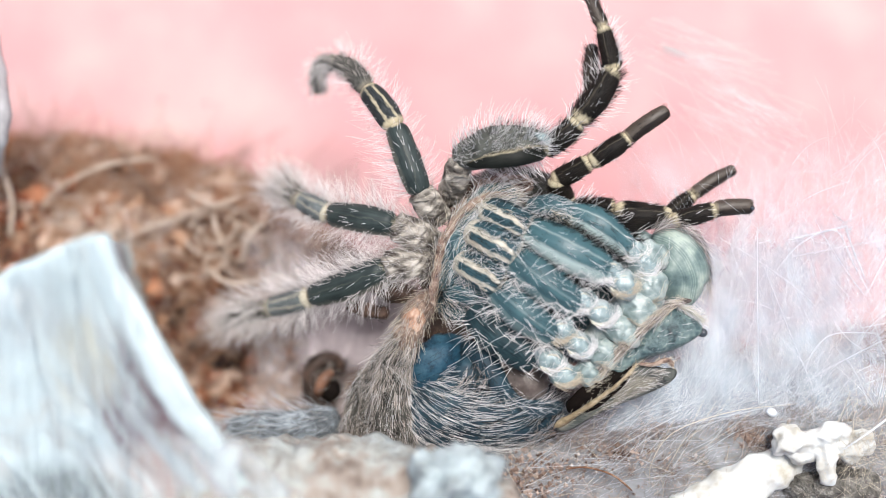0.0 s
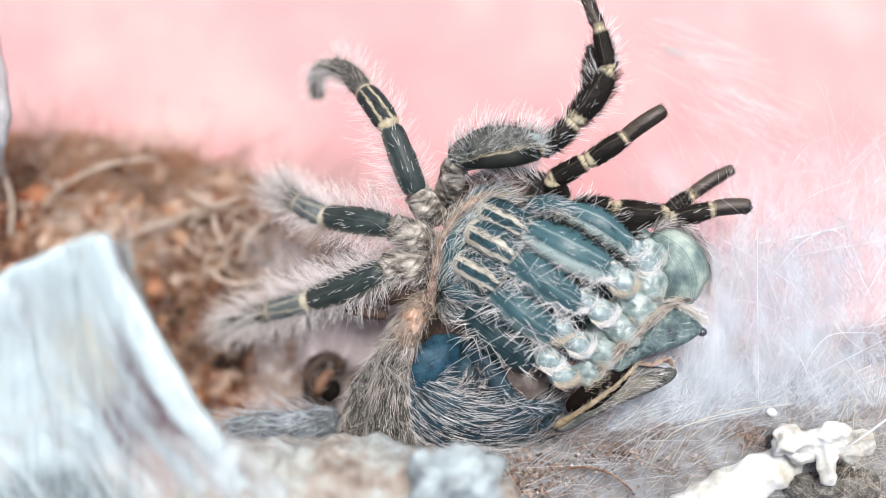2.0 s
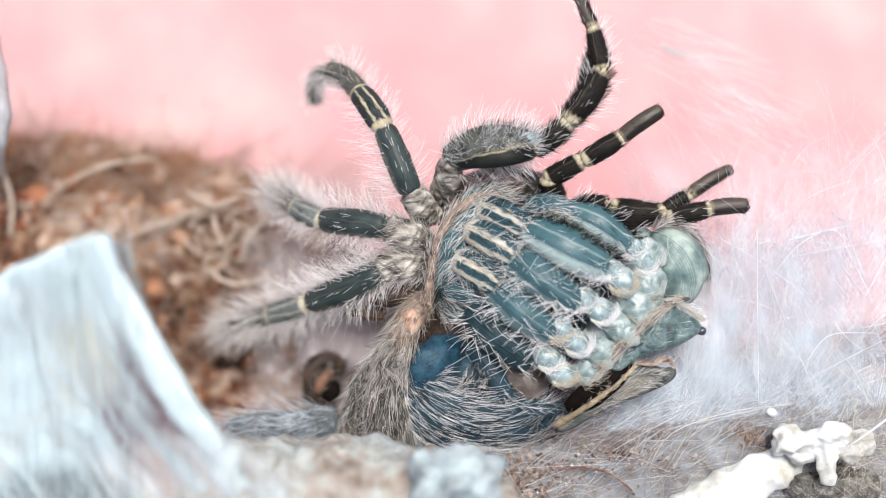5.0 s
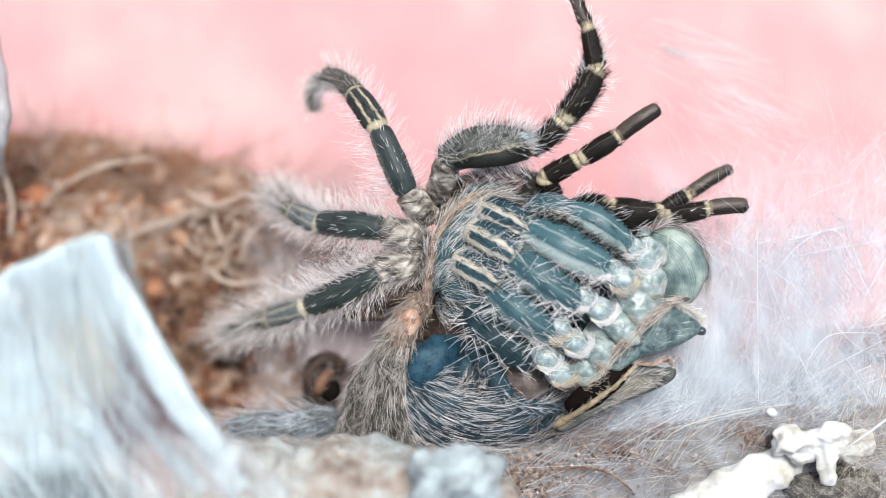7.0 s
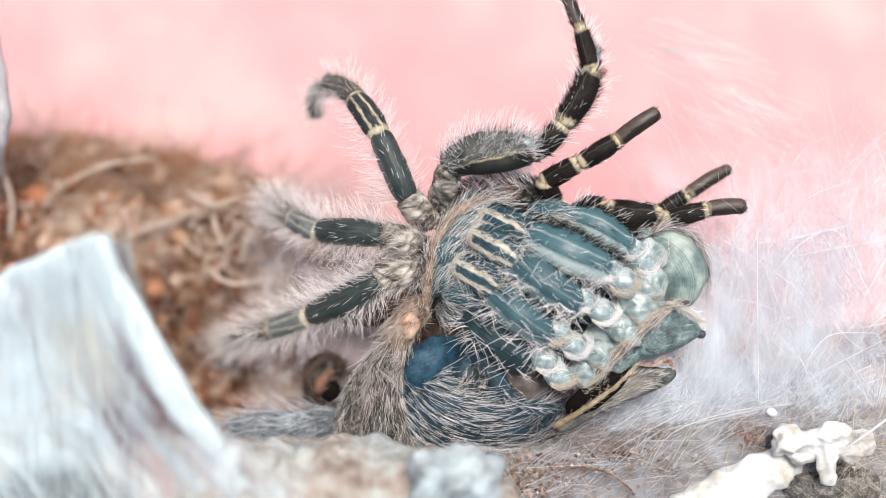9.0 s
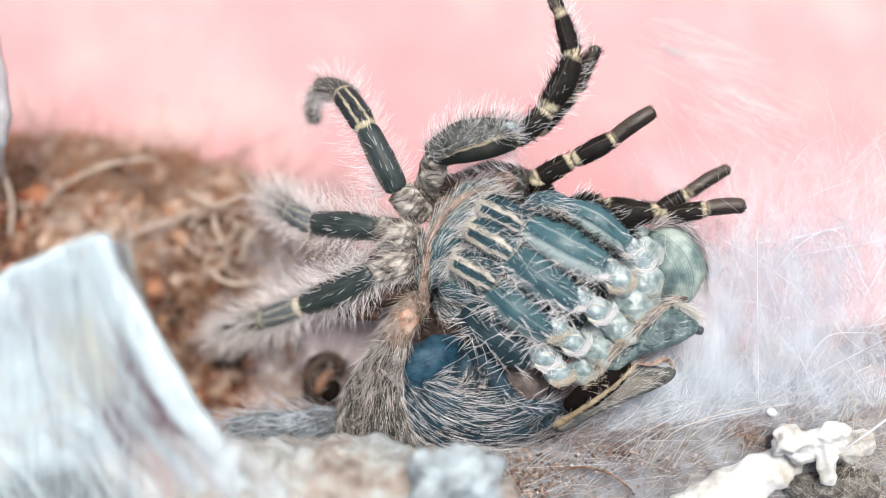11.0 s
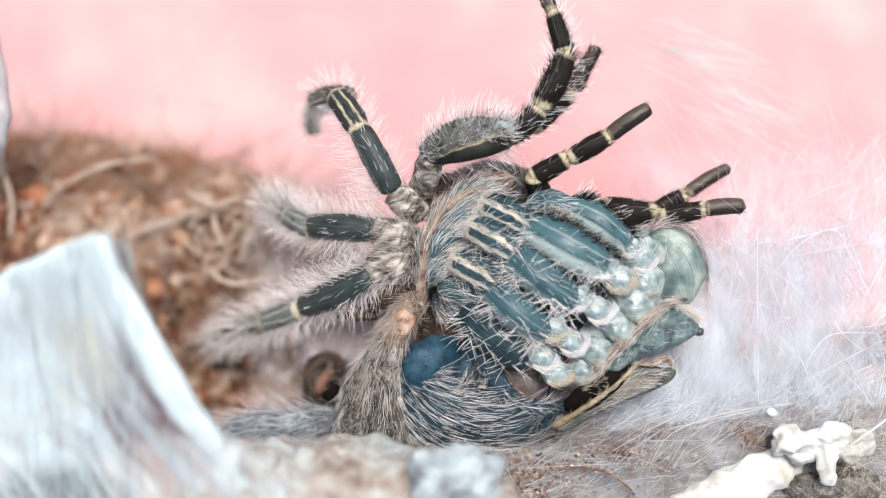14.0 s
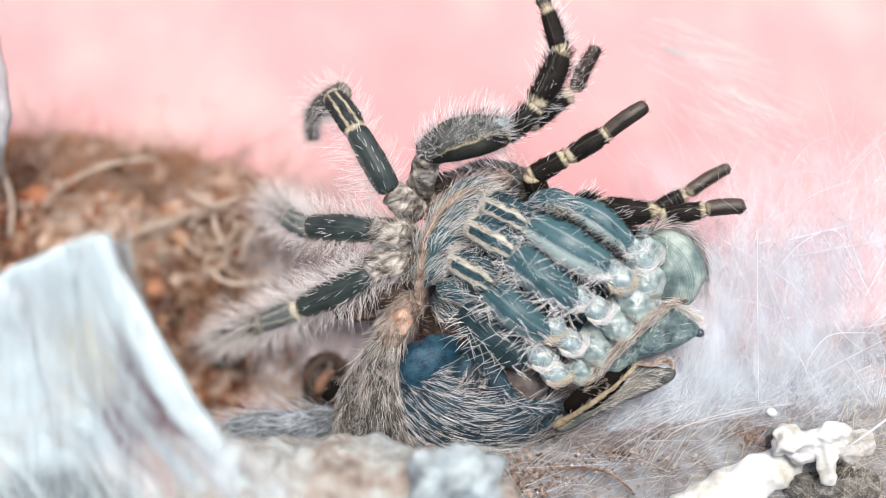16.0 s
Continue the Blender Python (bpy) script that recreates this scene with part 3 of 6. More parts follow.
def crumbs(points, sizes):
    """Angular grains, joined."""
    base = np.array([(1, 0, 0), (-1, 0, 0), (0, 1, 0), (0, -1, 0), (0, 0, 1), (0, 0, -1)], float)
    tri = np.array([(0, 2, 4), (2, 1, 4), (1, 3, 4), (3, 0, 4), (2, 0, 5), (1, 2, 5), (3, 1, 5), (0, 3, 5)])
    n = len(points)
    v = base[None] * np.asarray(sizes)[:, None, None] * RNG.uniform(0.5, 1.3, (n, 6, 1)) + RNG.normal(size=(n, 6, 3)) * np.asarray(sizes)[:, None, None] * 0.3
    v = (v + np.asarray(points)[:, None]).reshape(-1, 3)
    f = (tri[None] + np.arange(n)[:, None, None] * 6).reshape(-1, 3)
    return v, f, np.zeros((len(v), 2))


def rough2(x, y, s):
    return noise.noise(Vector((x * s, y * s, 3.1))) + 0.5 * noise.noise(Vector((x * s * 2.3, y * s * 2.3, 7.7)))


def step(a, b, x):
    t = min(max((x - a) / (b - a), 0.0), 1.0)
    return t * t * (3 - 2 * t)


# ---- the tub, its floor and its soil ----
def box_shell(x0, x1, y0, y1, z0, z1, t):
    """A wall slab as a closed box with a softened top edge."""
    bm = bmesh.new()
    bmesh.ops.create_cube(bm, size=1.0)
    for v in bm.verts:
        v.co = Vector(((x0 + x1) / 2 + v.co.x * (x1 - x0), (y0 + y1) / 2 + v.co.y * (y1 - y0), (z0 + z1) / 2 + v.co.z * (z1 - z0)))
    bmesh.ops.bevel(bm, geom=bm.edges[:], offset=t, segments=2, affect="EDGES")
    bm.verts.ensure_lookup_table()
    p = np.array([v.co[:] for v in bm.verts])
    f = [tuple(v.index for v in q.verts) for q in bm.faces]
    bm.free()
    return p, f, np.zeros((len(p), 2))


floor = thing("floor", field(-210, 210, -150, 150, 6.0, lambda x, y: 0.5 * rough2(x, y, 0.03), -4.0), (0, 0, 0), M_pink, "scuffed pink plastic tub floor", "floor", "structure")
for nm, dims in (("wall_north", (-214, 214, 150, 154)), ("wall_south", (-214, 214, -154, -150)), ("wall_east", (210, 214, -150, 150)), ("wall_west", (-214, -210, -150, 150))):
    thing(nm, box_shell(*dims, -4, 70, 0.8), (0, 0, 0), M_pink, "low pink plastic tub wall", "wall", "structure")

EDGE = [(-123.5, 25.7), (-89.3, 23.1), (-72.2, 21.8), (-55.1, 18.9), (-38.1, 13.8), (-21.0, 1.3), (-2.7, -13.6), (24.6, -22.7), (53.1, -22.7), (89.3, -19.3), (127.1, -18.1)]


def soil_height(x, y):
    """Banked soil: level on the spider's side, falling to the tub floor, rising to a crest in the south."""
    d = float(np.interp(x, [e[0] for e in EDGE], [e[1] for e in EDGE])) - y + 2.0 * rough2(x, y, 0.12) + 3.5 * rough2(x, 2.0, 0.07)
    h = 19.0 * step(-3, 11, d) + 1.6 * rough2(x, y, 0.22) * step(0, 6, d) - 0.6
    brow = -30.5 + 0.115 * (x - 43) + 1.8 * rough2(x, 5.0, 0.09)
    crest = step(5, -4, y - brow) * step(-50, -36, x)
    return h + 33.0 * crest * step(0, 6, d)


soil = thing("soil", field(-200, 200, -145, 60, 1.6, soil_height), (-60, -30, 20), M_soil, "banked brown coconut fibre soil", "soil", "structure")


def on_soil(n, x, y):
    px, py = RNG.uniform(*x, n), RNG.uniform(*y, n)
    pz = np.array([soil_height(a, b) for a, b in zip(px, py)])
    keep = pz > 4
    return np.stack([px, py, pz], 1)[keep]


at = on_soil(6500, (-100, -5), (-50, 26))
thing("soil_crumbs", crumbs(at, 0.35 + RNG.gamma(1.5, 0.36, len(at))), (-60, 0, 30), M_crumb, "loose brown and tan soil crumbs", "soil", "stuff", smooth=False)
at = on_soil(750, (-100, -8), (-50, 26))
thing("soil_clods", crumbs(at, RNG.uniform(0.8, 2.1, len(at))), (-60, 0, 30), M_crumb, "orange-brown and dark clods of soil", "soil", "stuff")
at = on_soil(260, (-100, -8), (-40, 24)) - (0, 0, 0.8)
thing("soil_lumps", crumbs(at, RNG.uniform(1.6, 3.4, len(at))), (-60, 0, 30), M_clod, "rust-red, dark and tan lumps of coir", "soil", "stuff")
at = on_soil(70, (-100, -10), (-30, 24)) - (0, 0, 1.8)
thing("soil_lumps", crumbs(at, RNG.uniform(2.2, 4.2, len(at))), (-60, 0, 30), M_clod, "large rust, dark and tan lumps of coir", "soil", "stuff")
rust = []
for cx, cy, sx, sy, n in ((-59.0, -12.5, 3.2, 4.0, 60), (-87.0, 12.0, 5.5, 4.5, 110), (-73.0, 18.5, 3.5, 2.0, 26), (-44.0, -27.0, 4.0, 3.0, 40), (-33.0, -23.5, 3.5, 3.0, 30), (-88.0, -1.0, 4.0, 4.0, 36)):
    px, py = cx + RNG.normal(size=n) * sx, cy + RNG.normal(size=n) * sy
    rust.append(np.stack([px, py, [soil_height(a, b) + 0.6 for a, b in zip(px, py)]], 1))
rust = np.concatenate(rust)
thing("rust_clods", crumbs(rust, RNG.gamma(2.0, 0.55, len(rust)) + 0.3), (-60, 0, 30), M_rust, "clusters of dark red-brown coir clods", "soil", "stuff")
at = on_soil(620, (-100, -8), (-30, 26)) + (0, 0, 0.8)
way = unit(RNG.normal(size=(len(at), 3)) * (1, 1, 0.3))
thing("coarse_fibres", strands(at, way, RNG.uniform(5, 14, len(at)), RNG.normal(size=(len(at), 3)) * (0.6, 0.6, 0.12), RNG.uniform(0.15, 0.34, len(at)), 8, 0.5), (-60, 0, 30), M_fibre_grey, "coarse pale coir fibres over the soil", "fibres", "stuff")
at = on_soil(4600, (-100, -5), (-27, 26)) + (0, 0, 0.6)
way = unit(RNG.normal(size=(len(at), 3)) * (1, 1, 0.35))
thing("coir_fibres", strands(at, way, RNG.uniform(3, 13, len(at)), RNG.normal(size=(len(at), 3)) * (0.3, 0.3, 0.15), RNG.uniform(0.05, 0.2, len(at)), 6, 0.5), (-60, 0, 30), M_fibre, "tangled brown coconut fibres on the soil", "fibres", "stuff")
at = on_soil(2200, (2, 100), (-62, -26))
thing("dusty_crumbs", crumbs(at, 0.08 + np.minimum(RNG.gamma(1.1, 0.1, len(at)), 0.5)), (50, -40, 45), M_crumb_grey, "dusty grey-brown grains on the crest", "soil", "stuff", smooth=False)
at = on_soil(5200, (2, 100), (-62, -25)) + (0, 0, 0.2)
way = unit(RNG.normal(size=(len(at), 3)) * (1, 0.5, 0.18) + (0.35, 0.2, 0.05))
thing("pale_fibres", strands(at, way, RNG.uniform(1.0, 7, len(at)), RNG.normal(size=(len(at), 3)) * (0.4, 0.4, 0.12), RNG.uniform(0.025, 0.075, len(at)), 6, 0.5), (50, -40, 45), M_fibre_grey, "fine pale fibres matted over the crest", "fibres", "stuff")


brink = np.array(EDGE)[1:5]
bx = RNG.uniform(-98, -30, 760)
by = np.interp(bx, brink[:, 0], brink[:, 1]) + RNG.uniform(-11, 2, 760)
at = np.stack([bx, by, [soil_height(a, b) for a, b in zip(bx, by)]], 1)
way = unit(np.stack([RNG.normal(size=760) * 0.9, RNG.uniform(-0.2, 1.0, 760), RNG.uniform(0.1, 0.7, 760)], 1))
thing("brink_fibres", strands(at, way, RNG.uniform(3, 9, 760), RNG.normal(size=(760, 3)) * 0.5, RNG.uniform(0.06, 0.2, 760), 6, 0.5), (-60, 20, 25), M_fibre, "brown coir fibres poking from the soil's brink", "fibres", "stuff")


at = on_soil(90, (4, 75), (-48, -27)) + (0, 0, 1.3)
way = unit(RNG.normal(size=(len(at), 3)) * (1, 0.6, 0.08) + (0.5, 0.3, 0.06))
thing("stray_fibres", strands(at, way, RNG.uniform(4, 13, len(at)), RNG.normal(size=(len(at), 3)) * (0.5, 0.5, 0.06), RNG.uniform(0.04, 0.08, len(at)), 8, 0.5), (40, -38, 50), M_hair_cream, "stray cream fibres curling over the crest", "fibres", "stuff")


def root(path, radius, label):
    path = np.asarray(path, float)
    return thing("root", tube(path, radius), path[0], M_root, label, "root", group="dry roots in the soil")


root([(-84.5, 7.1, 19.0), (-77.4, 12.7, 23.0), (-67.7, 17.0, 25.0), (-58.4, 18.6, 21.0)], 0.5, "thick dry tan root lying on the soil")
root([(-66.5, 1.9, 21.0), (-56.5, 5.3, 24.0), (-47.0, 8.3, 26.0), (-41.5, 7.9, 25.0), (-36.4, 3.6, 21.0)], 0.54, "dry tan root bent over the soil")
root([(-46.6, 7.5, 25.0), (-45.5, 3.5, 25.0), (-43.4, -1.0, 24.0), (-42.3, -3.4, 20.0)], 0.50, "short dry tan root beside the bent one")
root([(-43.7, 6.4, 25.0), (-39.5, 3.6, 23.0), (-38.1, 0.1, 21.0), (-33.1, -3.4, 19.0)], 0.43, "thin greyish root in the soil")
root([(-51.3, 11.4, 27.0), (-45.6, 8.8, 30.0), (-41.4, 10.0, 29.0), (-37.6, 11.0, 24.0)], 0.4, "thin pale root among the silk")
root([(-40.9, -3.3, 25.0), (-38.7, 1.8, 28.0), (-35.2, 5.2, 29.0), (-30.1, 4.7, 25.0)], 0.55, "pale root bent beside the silk")
root([(-48.3, -3.3, 25.0), (-43.2, -6.6, 28.0), (-37.6, -6.6, 28.0), (-32.4, -4.4, 25.0)], 0.5, "pale root lying in the soil")
for _ in range(16):
    c = np.array((-40.2, 1.8, 26.0)) + RNG.normal(size=3) * (6.0, 6.0, 1.0)
    a0, bow, size = RNG.uniform(0, 2 * np.pi), RNG.choice([-1, 1]) * RNG.uniform(0.5, 1.3), RNG.uniform(3, 7)
    turn = a0 + bow * np.linspace(-1, 1, 5)
    legs = np.stack([np.cos(turn) * size * 0.5, np.sin(turn) * size * 0.5, np.array([-1.5, 0.6, 1.0, 0.4, -1.5]) * 0.5], 1)
    root(c + np.cumsum(legs, 0) - legs.sum(0) / 2, RNG.uniform(0.2, 0.38), "pale dry root looping over the soil")
root([(-90.4, 17.4, 22.0), (-87.8, 10.5, 23.0), (-88.5, 2.4, 21.0)], 0.58, "dry tan root lying by the bark")

grain = thing("grain", blob((-52.4, 32.3, 0.4), (0.5, 0.4, 0.35), 20, 0.2), (-52.4, 32.3, 0.4), M_stone, "tiny dark grain on the pink floor", "grain", group="grains on the tub floor")
for spot in ((-62.2, 33.0, 0.4), (-34.7, 19.4, 0.4), (42.6, 13.9, 0.4), (-44.1, 21.4, 0.4)):
    copy_thing(grain, Matrix.Translation(Vector(spot) * MM))

# ---- bark, branch and lumps ----
RIDGE = np.array([(-53.4, 2.8, 86.0), (-49.5, 2.5, 86.0), (-47.1, -5.1, 85.5), (-43.2, -13.8, 85.0), (-38.5, -22.5, 84.5), (-33.1, -29.6, 84.0), (-27.4, -37.5, 83.0), (-19.8, -47.7, 80.0)])


CREST = smooth_path(RIDGE[1:], 40)
CREST = CREST + np.array([(rough2(q[0], q[1], 0.1) * 0.35, rough2(q[1], q[0], 0.1) * 0.3, 0.0) for q in CREST])


def slab_point(s, a):
    """A point of the slab's silk-covered back: s down the ridge, a away from it to the west."""
    q = CREST[min(int(s * 39), 39)]
    x = q[0] - 77 * a
    y = q[1] - (31 - 11 * s) * max(a - 0.05 * (1 - s) ** 2, 0.0) * 1.08 + 1.6 * rough2(x, 9.0, 0.13) * min(a * 4, 1.0)
    sag = 3.0 * math.sin(math.pi * min(a * 1.6, 1.0)) * math.sin(math.pi * min(s * 1.15, 1.0))
    return x, y, q[2] - 17 * a - sag + 1.3 * rough2(x, y, 0.16)


def draped_shell():
    """A cork slab on end under silk: its ridge falls to the south, its cut side is undercut."""
    n, cols = 40, 30
    pts, uv = [], []
    for i, q in enumerate(CREST):
        s = i / (n - 1)
        for j in range(cols):
            g = j / (cols - 1)
            if g < 0.16:
                a = g / 0.16
                k = 1 + 0.31 * (1 - a)
                pts.append((q[0] * k, q[1] * k - 2.0 * (1 - a), q[2] - (q[2] - 24.0) * (1 - a) ** 1.4))
            else:
                pts.append(slab_point(s, (g - 0.16) / 0.84))
            uv.append((s, g))
    f = [(i * cols + j, i * cols + j + 1, (i + 1) * cols + j + 1, (i + 1) * cols + j) for i in range(n - 1) for j in range(cols - 1)]
    rim = list(range(cols)) + [i * cols + cols - 1 for i in range(1, n)] + [(n - 1) * cols + j for j in range(cols - 2, -1, -1)] + [i * cols for i in range(n - 2, 0, -1)]
    m = len(pts)
    for r in rim:
        out = max(pts[r][2] - 24.0, 0.0) / 62.0
        pts.append((pts[r][0] * (1 + 0.34 * out) - 2 * out, pts[r][1] * (1 + 0.34 * out) - 2 * out, 18.0))
        uv.append(uv[r])
    for a in range(len(rim)):
        b = (a + 1) % len(rim)
        f.append((rim[a], m + a, m + b, rim[b]))
    f.append(tuple(range(m, m + len(rim))))
    return np.array(pts), f, np.array(uv)


slab = thing("bark_slab", draped_shell(), (-60, -30, 30), M_drape, "pale bark slab draped in white silk", "bark")
ridge = smooth_path(RIDGE, 300)
n = 250
start = np.array([slab_point(RNG.random() ** 1.6 * 0.7, 0.02 + RNG.random() ** 1.5 * 0.75) for _ in range(n)]) + (0, 0, 0.5)
way = unit(np.stack([RNG.normal(size=n) * 0.16 - 0.1 + 0.28 * (start[:, 0] + 70) / 30, np.full(n, -1.0), RNG.uniform(-0.1, 0.0, n)], 1))
thing("silk_band", Limb(ridge[70:250:12] + (-1.9, -1.0, -0.8), [1.6, 4.4, 5.0, 4.2, 2.6], 0.2, 0.05, 0.05, 0.08, 60, 16, 0.2).geo(), ridge[72], M_silk_thick, "thick white silk band along the bark's ridge", "silk", "stuff")
thing("silk_strands", strands(start, way, RNG.uniform(8, 34, n), RNG.normal(size=(n, 3)) * (0.2, 0.06, 0.02), RNG.uniform(0.03, 0.09, n), 8, 0.5), (-60, 0, 80), M_silk_slab, "white silk strands stretched down the bark", "silk", "stuff")


log = Limb([(-45.3, -45.3, 69.0), (-34.2, -43.6, 68.0), (-21.2, -43.2, 67.0), (-7.9, -43.8, 67.0), (4.4, -46.2, 65.0), (11.3, -50.5, 61.0)], [20, 22, 22.5, 22, 20, 15], 1.5, 0.05, 0.2, 0.1, 80, 44, 0.3)
thing("bark_log", log.geo(), (-18.9, -47.2, 49.0), M_bark, "weathered beige bark log with pale lichen", "bark")
lobed = thing("silk_lump", blob((1.9, -36.2, 81.0), (6.2, 5.2, 6.5), 10, 0.5, 0.34, 30, 48), (1.0, -36.3, 79.0), M_lichen, "pale blue-white silk lump on the log", "silk")
for c, r in (((-3.2, -34.6, 80.0), (2.0, 3.2, 4.0)), ((5.0, -33.8, 82.0), (2.6, 2.2, 3.2)), ((-1.6, -40.0, 80.0), (2.2, 2.4, 4.0))):
    part("lobe", blob(c, r, 10, 0.5, 0.5, 20, 30), M_lichen, lobed)
branch = Limb([(43.2, -49.6, 52.0), (50.8, -43.6, 54.0), (58.9, -39.1, 54.0), (67.1, -36.7, 50.0)], [11.5, 9.5, 7.5, 5.0], 0.6, 0.05, 0.3, 0.1, 40, 30, 0.4)
thing("white_branch", branch.geo(), (52.8, -43.9, 50.0), M_chunk, "chalky white branch stub on the soil crest", "branch")
LOBES = (((60.4, -33.2, 57.6), (2.9, 2.6, 2.3), 15), ((63.8, -33.7, 57.4), (4.2, 1.9, 1.9), 5), ((67.4, -32.1, 58.0), (3.7, 1.9, 2.0), 5), ((66.8, -36.6, 58.4), (1.7, 3.1, 1.7), -6), ((67.2, -39.6, 58.4), (1.5, 1.4, 1.4), 0), ((70.8, -35.0, 57.4), (3.2, 2.2, 2.0), -20), ((58.9, -35.0, 57.0), (1.4, 1.6, 1.4), 0), ((73.6, -34.0, 56.6), (2.6, 2.4, 1.8), 10), ((62.4, -36.3, 56.4), (2.6, 1.7, 1.6), -25))
lump = thing("white_lump", join(*[blob(c, r, turn, 0.45, 0.6, 22, 34) for c, r, turn in LOBES]), (66.9, -35.1, 54.0), M_chunk, "smooth lobed chalk-white lump caught in silk", "lump")
fuse = lump.modifiers.new("fuse", "REMESH")
fuse.mode, fuse.voxel_size, fuse.use_smooth_shade = "VOXEL", 0.0003, True
soften = lump.modifiers.new("soften", "SMOOTH")
soften.factor, soften.iterations = 0.5, 3
fz = np.array((72.9, -34.1, 60.0)) + RNG.normal(size=(220, 3)) * (2.6, 4.2, 0.5)
thing("lump_fibres", strands(fz, unit(RNG.normal(size=(220, 3)) * (1, 1, 0.3)), RNG.uniform(1.5, 5, 220), RNG.normal(size=(220, 3)) * 0.5, 0.035, 6, 0.5), (73.6, -34.4, 58.0), M_hair_cream, "pale wiry fibres over the white lump", "fibres", "stuff")
thing("stone", join(blob((70.6, -42.7, 55.0), (6.5, 4.0, 4.2), 10, 0.3, 0.5, 20, 30), blob((64.7, -43.1, 53.0), (3.4, 3.6, 4.0), 10, 0.3, 0.5, 16, 24)), (72.2, -43.7, 50.0), M_stone, "gritty dark grey stone under the white lump", "stone")
twig = Limb([(-88.5, 45.2, 39.0), (-84.7, 33.9, 43.0), (-82.5, 25.2, 45.0), (-82.8, 18.3, 43.0)], [6, 5.6, 4.8, 3.6], 0.9, 0.05, 0.2, 0.12, 20, 14, 0.3)
thing("grey_stump", join(twig.geo(), Limb([(-83.2, 23.9, 43.0), (-87.5, 19.9, 33.0), (-92.4, 16.3, 21.0)], [3.6, 4, 4.5], 0.9).geo()), (-90.5, 20.6, 25.0), M_greywood, "weathered grey stick leaning at the soil's brink", "stick")


def tuft(centre, spread, n, label):
    """A small ball of crumbs and coir."""
    c = np.asarray(centre, float)
    p = c + RNG.normal(size=(n, 3)) * spread
    w = unit(RNG.normal(size=(n, 3)) * (1, 1, 0.5))
    return thing("coir_tuft", join(crumbs(p[: n // 3], RNG.uniform(0.08, 0.22, n // 3)), strands(p, w, RNG.uniform(1.5, 4, n), RNG.normal(size=(n, 3)) * 0.4, 0.03, 5, 0.5)), centre, M_crumb_dark, label, "coir", smooth=False)


tuft((54.9, -33.6, 52.0), (1.5, 1.0, 0.6), 260, "reddish-brown coir tuft on the crest")
tuft((32.4, -36.2, 53.0), (2.4, 0.7, 0.4), 110, "small brown coir tuft in matted fibres")
tuft((22.9, -33.4, 52.0), (2.6, 0.8, 0.4), 120, "thin brown coir tuft below the shell")
tuft((42.0, -39.8, 53.0), (2.8, 1.2, 0.4), 120, "scattered tan coir tuft on the crest")
tuft((37.1, -32.3, 52.0), (3.0, 0.8, 0.4), 90, "sparse brown coir tuft beside the web")
tuft((12.3, -41.2, 51.0), (2.2, 1.4, 0.6), 150, "tan coir tuft beside the log")
thing("twig", tube([(21.7, -39.0, 54.4), (25.6, -38.7, 55.0), (30.1, -40.1, 54.8), (33.7, -43.0, 54.4)], 0.2, 30), (26.1, -39.6, 51.0), M_twig, "thin reddish twig on the crest", "twig")
thing("seed", blob((58.7, -29.2, 53.0), (1.1, 0.8, 0.7), -20, 0.12), (59.6, -29.6, 50.0), M_silk, "small pearly white pellet in the silk", "pellet")

# ---- silk ----
def web_height(x, y):
    return 41.0 + 5.0 * step(-10, -34, y) + 1.2 * rough2(x, y, 0.1) - 10 * step(12, 34, y)


def apron(first, last, inner, outer, drop, nx=24, ny=40):
    """A silk sheet spun along the slab's ridge, reaching inwards over it and out beyond it."""
    line_up = ridge[first:last]
    pts, uv = [], []
    for j in range(ny):
        v = j / (ny - 1)
        q = line_up[int(v * (len(line_up) - 1))]
        for i in range(nx):
            u = i / (nx - 1)
            w = -inner + (inner + outer * (0.3 + 0.7 * v)) * u
            pts.append((q[0] + w, q[1] - 0.25 * abs(w), q[2] + 1.2 - drop * max(u - 0.4, 0.0) ** 1.3 + 0.5 * rough2(q[0] + w, q[1], 0.3)))
            uv.append((u, v))
    f = [(j * nx + i, j * nx + i + 1, (j + 1) * nx + i + 1, (j + 1) * nx + i) for j in range(ny - 1) for i in range(nx - 1)]
    return np.array(pts), f, np.array(uv)


thing("silk_apron", apron(195, 299, 7.0, 10.0, 6.0), ridge[250], M_apron, "soft white silk apron spun from the bark to the log", "web", "stuff")
thing("web_sheet", field(22, 86, -42, 8, 1.3, web_height), (60, -20, 40), M_web, "dense white silk web sheet beside the spider", "web", "stuff")
thing("web_veil", field(30, 105, -40, 22, 1.5, lambda x, y: web_height(x, y) + 5 + 1.5 * rough2(x, y, 0.08)), (60, 0, 45), M_veil, "thin white silk veil over the web", "web", "stuff")
thing("silk_mat", field(-2, 100, -60, -24, 1.2, lambda x, y: soil_height(x, y) + 1.0 + 0.4 * rough2(x, y, 0.4)), (50, -40, 45), M_mat, "grey silk matted over the soil crest", "web", "stuff")
thing("silk_pad", field(-40, 10, -40, 4, 1.2, lambda x, y: max(soil_height(x, y), 30.0) + 3.0 + 1.2 * rough2(x, y, 0.25)), (-12, -10, 35), M_pad, "pinkish grey silk pad under the spider", "web", "stuff")
thing("silk_pad", field(-36, -10, -8, 16, 1.2, lambda x, y: max(soil_height(x, y), 24.0) + 6.0 + 1.2 * rough2(x, y, 0.25)), (-25, 5, 35), M_veil_grey, "thin grey silk over the soil's brink", "web", "stuff")
thing("silk_pad", field(-29, -3, -24, -1, 1.0, lambda x, y: 37.0 + 1.0 * rough2(x, y, 0.2)), (-16, -12, 37), M_mauve, "smooth mauve-grey silk under the hips", "web", "stuff")


